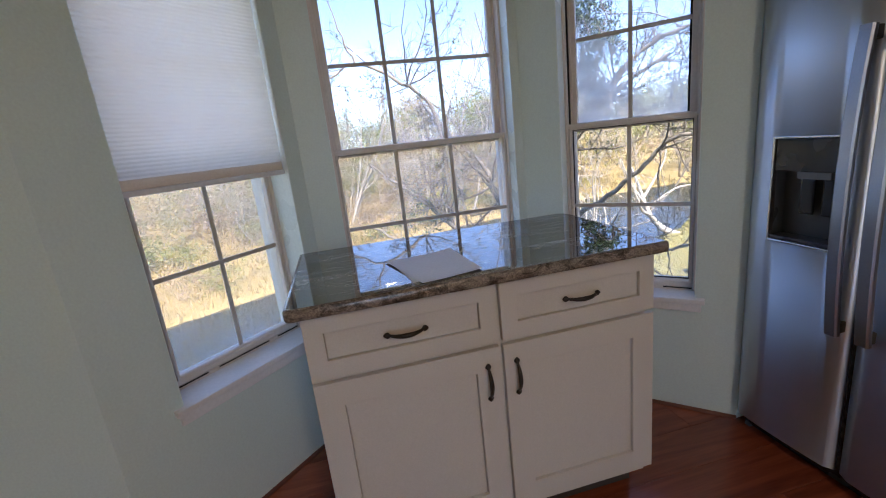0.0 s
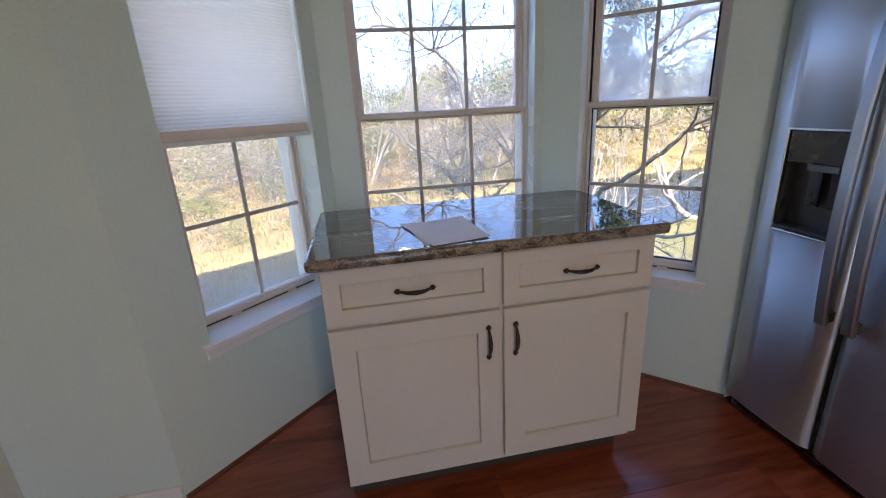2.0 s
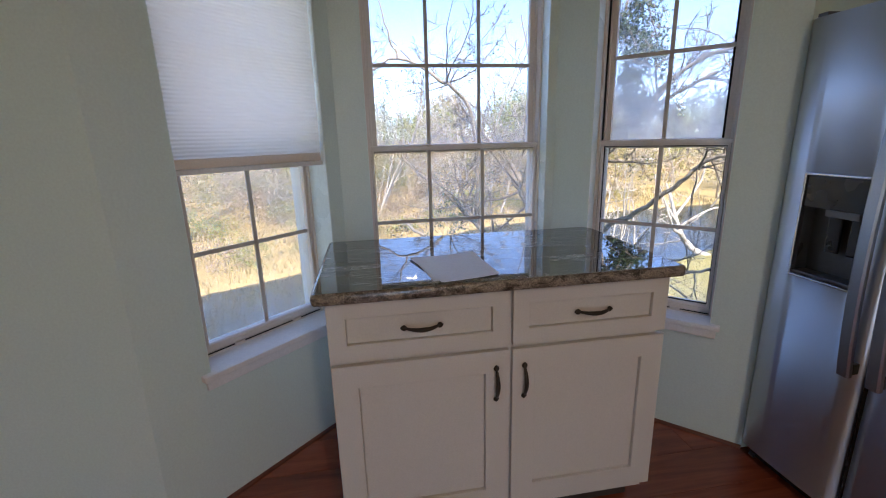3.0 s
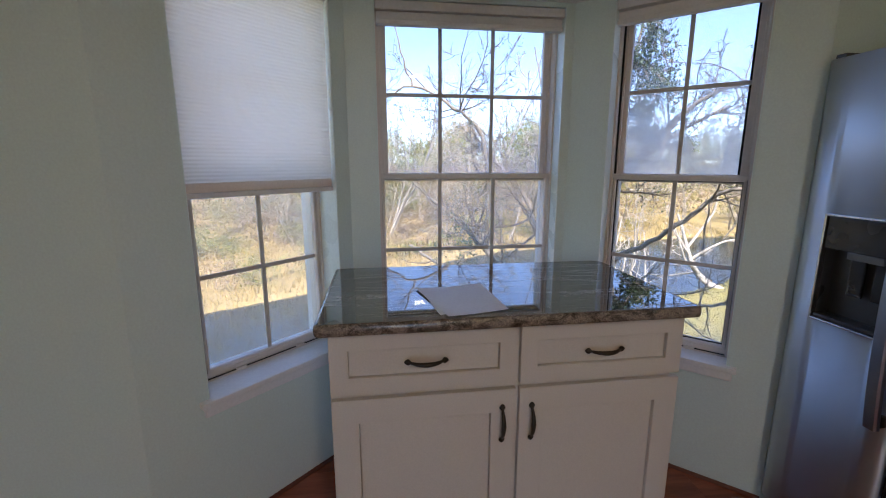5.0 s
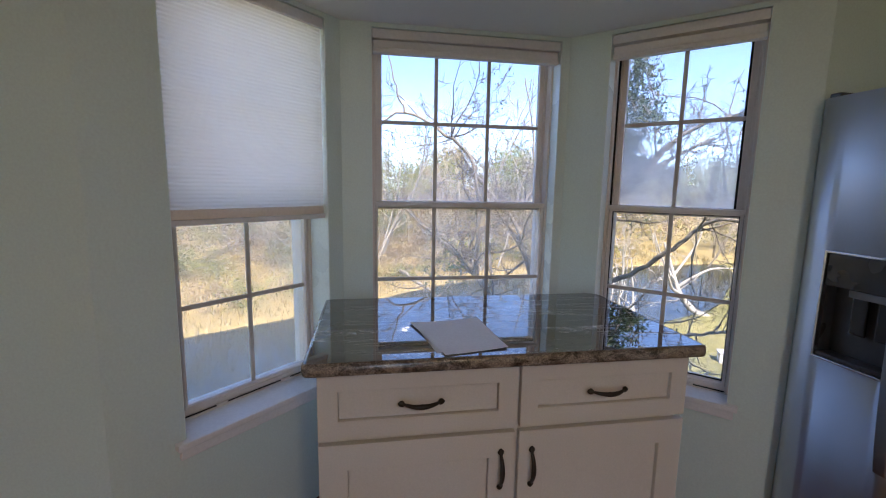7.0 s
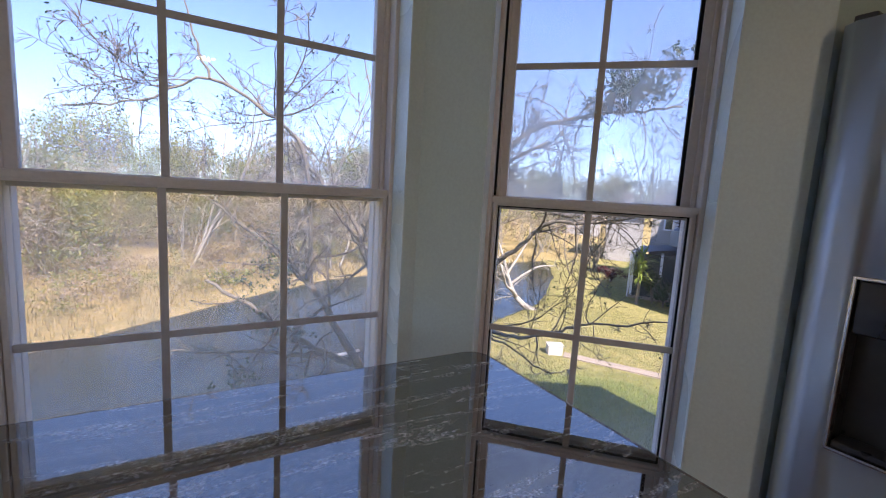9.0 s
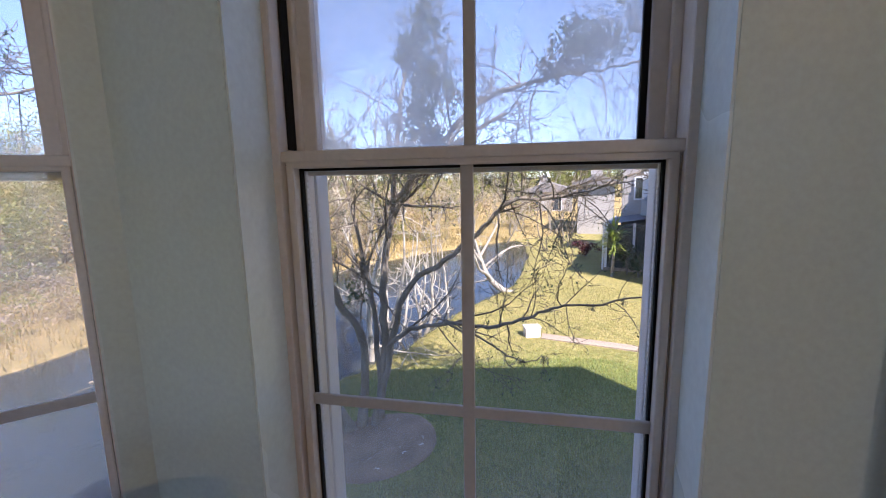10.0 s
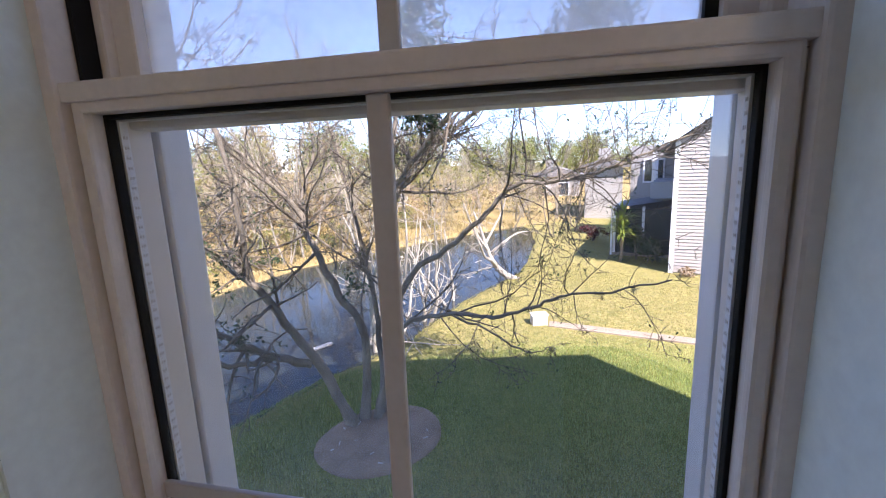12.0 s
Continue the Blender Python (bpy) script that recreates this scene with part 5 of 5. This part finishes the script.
# ---------------------------------------------------------------- woods, hedges, tufts
def cloud(rng, centre, rx, rz, n, size):
    """Leaf corners spread through an uneven crown of overlapping lobes."""
    lobes = [(Vector((rng.uniform(-0.6, 0.6) * rx, rng.uniform(-0.6, 0.6) * rx, rng.uniform(-0.5, 0.6) * rz)), rng.uniform(0.3, 0.6)) for _ in range(9)]
    v, f = [], []
    for _ in range(n):
        c, q = rng.choice(lobes)
        d = rnd_dir(rng) * rng.random() ** 0.35 * q
        p = Vector(centre) + c + Vector((d.x * rx, d.y * rx, d.z * rz))
        a, b = rnd_dir(rng), rnd_dir(rng)
        s = size * rng.uniform(0.5, 1.2)
        i = len(v)
        v += [p - a * s, p + b * s * 0.6, p + a * s, p - b * s * 0.6]
        f.append((i, i + 1, i + 2, i + 3))
    return v, f


def stuff(name, v, f, mat, label, category):
    return tagged(from_lists(name, v, f, mat, smooth=False), label, category, "", "stuff")


def crown_quads(gen, centre, rx, rz, n, size):
    """Leaf sprays through an uneven crown of overlapping lobes, as an array of corners."""
    lobes = gen.uniform(-1, 1, (12, 3)) * (0.62 * rx, 0.62 * rx, 0.58 * rz)
    reach = gen.uniform(0.25, 0.55, 12)
    pick = gen.integers(0, 12, n)
    d = gen.normal(size=(n, 3))
    d /= np.linalg.norm(d, axis=1)[:, None]
    d *= (gen.random(n) ** 0.4 * reach[pick])[:, None]
    p = np.array(centre) + lobes[pick] + d * (rx, rx, rz)
    a = gen.normal(size=(n, 3))
    b = gen.normal(size=(n, 3))
    s = (size * gen.uniform(0.5, 1.2, n))[:, None]
    a = a / np.linalg.norm(a, axis=1)[:, None] * s
    b = b / np.linalg.norm(b, axis=1)[:, None] * s * 0.6
    return np.stack([p - a, p + b, p + a, p - b], 1).reshape(-1, 3)


def woods():
    gen = np.random.default_rng(8)
    sets = {k: [] for k in ("leaf_far", "leaf_olive", "leaf_gold", "leaf_dry")}
    stems = []
    for k in range(120):
        x = -62 + 1.1 * k + gen.uniform(-1.5, 1.5)
        y = gen.uniform(44, 66) - 0.10 * abs(x - 10)
        h = gen.uniform(7.2, 11.2)
        key = ("leaf_olive", "leaf_far", "leaf_far", "leaf_gold", "leaf_far", "leaf_olive")[gen.integers(0, 6)]
        sets[key].append(crown_quads(gen, (x, y, GZ + h * 0.54), 3.4, h * 0.5, 3500, 0.125))
        stems.append(([Vector((x, y, GZ - 0.2)), Vector((x + 0.2, y, GZ + h * 0.4)), Vector((x, y, GZ + h * 0.8))], [0.2, 0.15, 0.06], 6))
    for k in range(190):
        x, y = gen.uniform(-36, 26), gen.uniform(24, 40)
        hh = gen.uniform(0.7, 2.0)
        sets[("leaf_olive", "leaf_gold", "leaf_dry", "leaf_dry")[gen.integers(0, 4)]].append(crown_quads(gen, (x, y, GZ + 0.5 + hh), 1.7, hh, 420, 0.09))
    for k in range(90):
        x = gen.uniform(-30, 15)
        y = far_bank(x) + gen.uniform(7.0, 17.0)
        hh = gen.uniform(1.2, 3.2)
        sets[("leaf_olive", "leaf_dry", "leaf_far", "leaf_olive", "leaf_gold")[gen.integers(0, 5)]].append(crown_quads(gen, (x, y, ground_z(x, y) + hh * 0.95), 1.8, hh, 1500, 0.075))
    for k in range(150):
        x = gen.uniform(-16, 17)
        y = far_bank(x) + gen.uniform(1.6, 8.5)
        hh = gen.uniform(0.3, 0.95)
        sets[("leaf_olive", "leaf_gold", "leaf_dry", "leaf_dry", "leaf_far")[gen.integers(0, 5)]].append(crown_quads(gen, (x, y, ground_z(x, y) + hh * 0.8), 0.95, hh, 330, 0.05))
    for key, word in (("leaf_far", "dull green"), ("leaf_olive", "olive green"), ("leaf_gold", "golden"), ("leaf_dry", "dry brown")):
        v = np.concatenate(sets[key])
        f = np.arange(len(v)).reshape(-1, 4)
        stuff("woods", v.tolist(), f.tolist(), M[key], word + " foliage of the woods beyond the pond", "trees")
    v, f = tube_arrays(stems)
    stuff("wood_trunks", v, f, M["bark"], "grey trunks of the woods beyond the pond", "trees")


woods()


def blades(count, area, size, mat, keep, label, seed, tilt=0.5):
    rng = random.Random(seed)
    v, f = [], []
    while count > 0:
        x, y = rng.uniform(area[0], area[1]), rng.uniform(area[2], area[3])
        count -= 1
        if not keep(x, y):
            continue
        z = ground_z(x, y) - 0.01
        a = rng.uniform(0, 6.283)
        h = size * rng.uniform(0.5, 1.2)
        w = 0.10 * h
        i = len(v)
        ca, sa = math.cos(a), math.sin(a)
        v += [(x - w * sa, y + w * ca, z), (x + w * sa, y - w * ca, z), (x + ca * h * tilt * rng.random(), y + sa * h * tilt * rng.random(), z + h)]
        f.append((i, i + 1, i + 2))
    stuff("grass", v, f, M[mat], label, "grass")


def on_lawn(x, y):
    return inside_pond(x, y) < -0.05 and y < near_bank(x) and ((x - 2.98) / 1.0) ** 2 + ((y - 5.82) / 0.85) ** 2 > 1 and abs((x - 8.3) * 0.838 + (y - 7.67) * 0.545) > 0.2


# green blades and yellow blades colour in the lawn's shade and sun
blades(90000, (-1, 8.5, 2.5, 9.0), 0.075, "blade", lambda x, y: on_lawn(x, y) and math.hypot(x * 0.75, y) < 8.6, "short green lawn grass", 3)
blades(60000, (2, 14, 2.0, 13), 0.06, "blade_sun_tint", lambda x, y: on_lawn(x, y) and math.hypot(x * 0.75, y) > 7.4, "short lawn grass tinted yellowish for sunlight", 6)
blades(26000, (-14, 20, 10, 27), 0.22, "leaf_gold", lambda x, y: y > far_bank(x) - 0.3 and y < far_bank(x) + 8.5, "dry golden grass on the far bank", 4)


def shrub(name, x, y, w, h, mat, label, n=420, size=0.07, seed=1):
    rng = random.Random(seed)
    z = ground_z(x, y)
    t = thing(name, label, "shrub", m=pose(x, y, z))
    v, f = cloud(rng, (0, 0, h * 0.5), w * 0.62, h * 0.45, n, size)
    v = [Vector((q[0], q[1], max(0.0, q[2]))) for q in v]
    from_lists("foliage", v, f, M[mat], t, smooth=False)
    st = [([Vector((0, 0, -0.05)), Vector((rng.uniform(-0.2, 0.2) * w, rng.uniform(-0.2, 0.2) * w, h * 0.6))], [0.02, 0.008], 5) for _ in range(6)]
    vv, ff = tube_arrays(st)
    from_lists("stems", vv, ff, M["bark"], t)


shrub("shrub", 18.6, 14.4, 1.3, 0.9, "leaf_red", "dark red leaved shrub beside the porch", 500, 0.09, 1)
shrub("shrub", 16.35, 10.55, 0.8, 1.6, "leaf", "tall dark green shrub before the porch screen", 500, 0.10, 2)
shrub("shrub", 16.2, 9.95, 0.8, 1.1, "leaf", "dark green shrub before the porch screen", 380, 0.10, 3)
shrub("shrub", 15.9, 6.85, 1.0, 0.55, "leaf_gold", "yellow green shrub at the foot of the siding", 380, 0.07, 4)
shrub("shrub", 15.2, 7.9, 0.5, 0.35, "leaf_dry", "brown shrub at the foot of the siding", 200, 0.06, 5)
shrub("shrub", 4.0, 19.4, 1.2, 0.6, "leaf", "green shrub on the far bank", 300, 0.08, 6)
shrub("shrub", 1.2, 18.2, 1.6, 0.8, "leaf_olive", "olive shrub on the far bank", 300, 0.09, 7)


def yucca(x, y):
    rng = random.Random(9)
    t = thing("yucca", "spiky yellow-green yucca beside the porch", "plant", m=pose(x, y, ground_z(x, y)))
    v, f = tube_arrays([([Vector((0, 0, -0.05)), Vector((0.05, 0, 0.8)), Vector((0, 0, 1.65))], [0.07, 0.06, 0.05], 8)])
    from_lists("stem", v, f, M["bark"], t)
    v, f = [], []
    for k in range(150):
        c = Vector((0, 0, rng.uniform(1.0, 1.85)))
        d = rnd_dir(rng)
        d.z = abs(d.z) * 1.2 - 0.35
        d.normalize()
        s = d.cross(Vector((0, 0, 1))).normalized() * 0.036
        ln = rng.uniform(0.65, 1.0)
        i = len(v)
        mid = c + d * ln * 0.55 + Vector((0, 0, 0.04))
        v += [c - s, c + s, mid + s, c + d * ln - Vector((0, 0, 0.05)), mid - s]
        f += [(i, i + 1, i + 2, i + 4), (i + 4, i + 2, i + 3)]
    from_lists("leaves", v, f, M["leaf_palm"], t, "long pointed leaves", smooth=False)


yucca(15.6, 10.72)


# ---------------------------------------------------------------- path, kerb box, houses
structure("pavement", prism([(8.25, 7.50), (8.52, 7.72), (10.38, 4.70), (13.3, 0.2), (13.0, 0.0), (10.12, 4.52)], GZ - 0.1, GZ + 0.035), M["concrete"], label="narrow concrete path across the lawn", category="pavement")
hb = thing("utility_box", "small pale concrete box beside the path", "utility box", m=pose(8.22, 7.80, GZ, 0, 0, -30))
part("body", boxes((-0.19, 0.19, -0.14, 0.14, -0.02, 0.24), bevel=0.015), M["litter"], hb)
part("lid", boxes((-0.21, 0.21, -0.16, 0.16, 0.242, 0.275), bevel=0.01), M["litter"], hb)
lg = thing("plank", "pale plank floating on the pond", "plank", m=pose(3.3, 10.0, WATER_Z + 0.02, 0, 0, 12))
part("board", boxes((-0.35, 0.35, -0.06, 0.06, -0.02, 0.02), bevel=0.006), M["litter"], lg)


def window_unit(parent, m, w, h):
    win = part("window", boxes((-w / 2, w / 2, -0.03, 0.03, 0, h)), M["winglass"], parent, "dark house window", m=m)
    bm = bmesh.new()
    ring(bm, -w / 2 - 0.06, w / 2 + 0.06, -0.06, h + 0.06, 0.07, -0.06, 0.02, bevel=0.0)
    part("frame", bm, M["vinyl_out"], win)


def near_house():
    """Two-storey house with lap siding; local x along the sunny end wall, y away behind it."""
    H = 4.45
    t = thing("apartment_building", "white sided two-storey house with a screened porch", "building", m=pose(15.33, 8.57, GZ, 0, 0, -61.3))
    wall = part("wall", boxes((0.0, 9.0, 0.0, 11.0, -0.1, H)), M["building"], t)
    # end gable above the wall
    bm = bmesh.new()
    for y in (0.0, 11.0):
        bm.faces.new([bm.verts.new((x, y, z)) for x, z in ((0.0, H), (4.5, H + 3.0), (9.0, H))])
    bmesh.ops.bridge_loops(bm, edges=list(bm.edges))
    part("gable", bm, M["siding"], t)
    n = 62
    pitch = 7.3 / n
    for k in range(n):
        z = 0.05 + k * pitch
        lo = 0.0 if z < H else (z - H) * 1.5
        hi = 9.0 - lo
        if hi - lo < 0.4:
            break
        bm = bmesh.new()
        a = [bm.verts.new((x, y, zz)) for x, y, zz in ((lo, -0.004, z + pitch), (hi, -0.004, z + pitch), (hi, -0.030, z), (lo, -0.030, z), (lo, -0.002, z), (hi, -0.002, z))]
        bm.faces.new((a[0], a[1], a[2], a[3]))
        bm.faces.new((a[3], a[2], a[5], a[4]))
        part("siding_board", bm, M["siding"], wall)
    part("corner_board", boxes((-0.05, 0.10, -0.045, 0.10, 0, H + 0.1)), M["vinyl_out"], t)
    # roof slopes with eaves
    bm = bmesh.new()
    for sx in (1, -1):
        x0, x1 = (-0.6, 4.5) if sx == 1 else (9.6, 4.5)
        vs = [bm.verts.new((x0, y, H - 0.4 + 0.13)) for y in (-0.35, 11.3)] + [bm.verts.new((x1, y, H + 3.13)) for y in (11.3, -0.35)]
        bm.faces.new(vs)
    bmesh.ops.solidify(bm, geom=list(bm.faces), thickness=0.14)
    part("roof", bm, M["roof"], t)
    # recessed upper balcony on the pond side; a dark panel paints its shade
    part("balcony_shade_panel", boxes((-0.02, 0.03, 2.6, 5.8, 2.75, 4.15)), M["screen"], t, "dark panel painted as the balcony opening's shade")
    part("balcony_parapet", boxes((-0.9, 0.0, 2.6, 5.8, 2.38, 3.05), bevel=0.02), M["awning"], t, "blue-grey balcony parapet")
    for y in (2.65, 4.2, 5.7):
        part("balcony_post", boxes((-0.88, -0.80, y - 0.04, y + 0.04, 3.05, 4.2)), M["vinyl_out"], t)
    window_unit(t, pose(-0.03, 4.2, 2.9, 0, 0, 90), 1.2, 1.1)
    # screened porch with a low metal roof
    x0, y0, y1, hp = -2.2, 2.65, 5.9, 1.95
    bm = bmesh.new()
    vs = [bm.verts.new(p) for p in ((x0 - 0.2, y0 - 0.2, hp), (0, y0 - 0.2, hp + 0.42), (0, y1 + 0.2, hp + 0.42), (x0 - 0.2, y1 + 0.2, hp))]
    bm.faces.new(vs)
    bmesh.ops.solidify(bm, geom=list(bm.faces), thickness=0.12)
    part("porch_roof", bm, M["awning"], t, "blue-grey metal porch roof")
    for x, y in ((x0, y0), (x0, y1), (x0, (y0 + y1) / 2), (x0 / 2, y0), (-0.05, y0)):
        part("porch_post", boxes((x - 0.05, x + 0.05, y - 0.05, y + 0.05, 0, hp + 0.1)), M["vinyl_out"], t)
    part("porch_screen", boxes((x0 + 0.01, x0 + 0.03, y0, y1, 0.1, hp)), M["screen"], t)
    part("porch_screen", boxes((x0, 0, y0 + 0.01, y0 + 0.03, 0.1, hp)), M["screen"], t)
    part("porch_floor", boxes((x0 - 0.1, 0, y0 - 0.1, y1 + 0.1, -0.05, 0.10)), M["concrete"], t)
    part("downpipe", boxes((x0 - 0.14, x0 - 0.07, y0 - 0.12, y0 - 0.05, 0, hp)), M["vinyl_out"], t)
    # white block standing out further back
    part("wing", boxes((-2.0, 0.0, 6.2, 9.4, -0.1, 4.55)), M["building"], t, "white rendered wing")
    window_unit(t, pose(-1.0, 6.17, 2.9), 0.8, 1.0)


near_house()


def far_house(x, y, rz, w, d, h, label):
    t = thing("apartment_building", label, "building", "houses along the lawn", m=pose(x, y, GZ, 0, 0, rz))
    part("wall", boxes((0, w, 0, d, -0.1, h)), M["building"], t)
    bm = bmesh.new()
    prof = [(-0.4, h - 0.1), (w / 2, h + w * 0.16), (w + 0.4, h - 0.1), (w + 0.4, h - 0.25), (-0.4, h - 0.25)]
    a = [bm.verts.new((px, -0.4, pz)) for px, pz in prof]
    b = [bm.verts.new((px, d + 0.4, pz)) for px, pz in prof]
    bm.faces.new(a)
    bm.faces.new(b)
    for i in range(5):
        bm.faces.new((a[i], a[(i + 1) % 5], b[(i + 1) % 5], b[i]))
    part("roof", bm, M["roof"], t)
    for k in range(int(w // 2.2) if w > 3 else 0):
        for z in (0.6, 2.6):
            if z + 1.3 < h:
                window_unit(t, pose(1.2 + 2.2 * k, -0.04, z), 1.0, 1.2)
    for k in range(int(d // 2.6)):
        for z in (0.6, 2.6):
            if z + 1.3 < h:
                window_unit(t, pose(-0.04, 1.4 + 2.6 * k, z, 0, 0, 90), 1.0, 1.2)
    part("chimney", boxes((w * 0.3, w * 0.3 + 0.8, d * 0.4, d * 0.4 + 0.8, h - 0.3, h + w * 0.16 + 0.7)), M["building"], t)


far_house(25.4, 20.6, -55, 2.4, 5, 3.7, "narrow white house beyond the small tree")


def rail_fence(x, y, rz, bays):
    """White post-and-rail fence far beyond the pond."""
    t = thing("fence", "white painted post-and-rail fence beyond the pond", "fence", m=pose(x, y, ground_z(x, y), 0, 0, rz))
    for k in range(bays + 1):
        part("post", boxes((0.6 * k - 0.05, 0.6 * k + 0.05, -0.05, 0.05, -0.1, 1.15)), M["vinyl_out"], t)
    for z in (0.45, 1.0):
        part("rail", boxes((0.0, 0.6 * bays, -0.03, 0.03, z, z + 0.10)), M["vinyl_out"], t)


rail_fence(23.4, 38.0, 0, 7)
far_house(33.0, 34.0, -50, 5, 5, 2.7, "small pale house at the end of the pond")

# ---------------------------------------------------------------- floor planks, last
def planks():
    rng = random.Random(4)
    w, length = 0.190, 1.22
    plank_mesh = {}
    y = YC - 0.02
    while y > ROOM_S:
        y0 = max(y - w, ROOM_S)
        # the floor narrows inside the bay
        lo, hi = (ROOM_W, ROOM_E) if y0 < YN - 0.02 else (max(ROOM_W, y0 - DL), min(ROOM_E, DR - y0))
        if y0 < YN < y:
            lo, hi = ROOM_W, ROOM_E
        x = lo - rng.uniform(0.1, 1.0)
        while x < hi:
            a, b = max(x, lo), min(x + length, hi)
            if b - a > 0.02:
                key = (round(b - a, 3), round(y - y0, 3))
                if key not in plank_mesh:
                    bm = bmesh.new()
                    hx, hy, c = (b - a) / 2 - 0.0004, (y - y0) / 2 - 0.0004, 0.0012
                    low = [bm.verts.new((sx * hx, sy * hy, -0.008)) for sx, sy in ((-1, -1), (1, -1), (1, 1), (-1, 1))]
                    mid = [bm.verts.new((sx * hx, sy * hy, -c * 0.6)) for sx, sy in ((-1, -1), (1, -1), (1, 1), (-1, 1))]
                    top = [bm.verts.new((sx * (hx - c), sy * (hy - c), 0)) for sx, sy in ((-1, -1), (1, -1), (1, 1), (-1, 1))]
                    for p, q in ((low, mid), (mid, top)):
                        for i in range(4):
                            bm.faces.new((p[i], p[(i + 1) % 4], q[(i + 1) % 4], q[i]))
                    bm.faces.new(top)
                    plank_mesh[key] = mesh_from(bm, "plank", M["floor"])
                ob = new("plank", plank_mesh[key])
                ob.parent = floor
                ob.location = ((a + b) / 2, (y + y0) / 2, 0.0)
            x += length
        y = y0


planks()
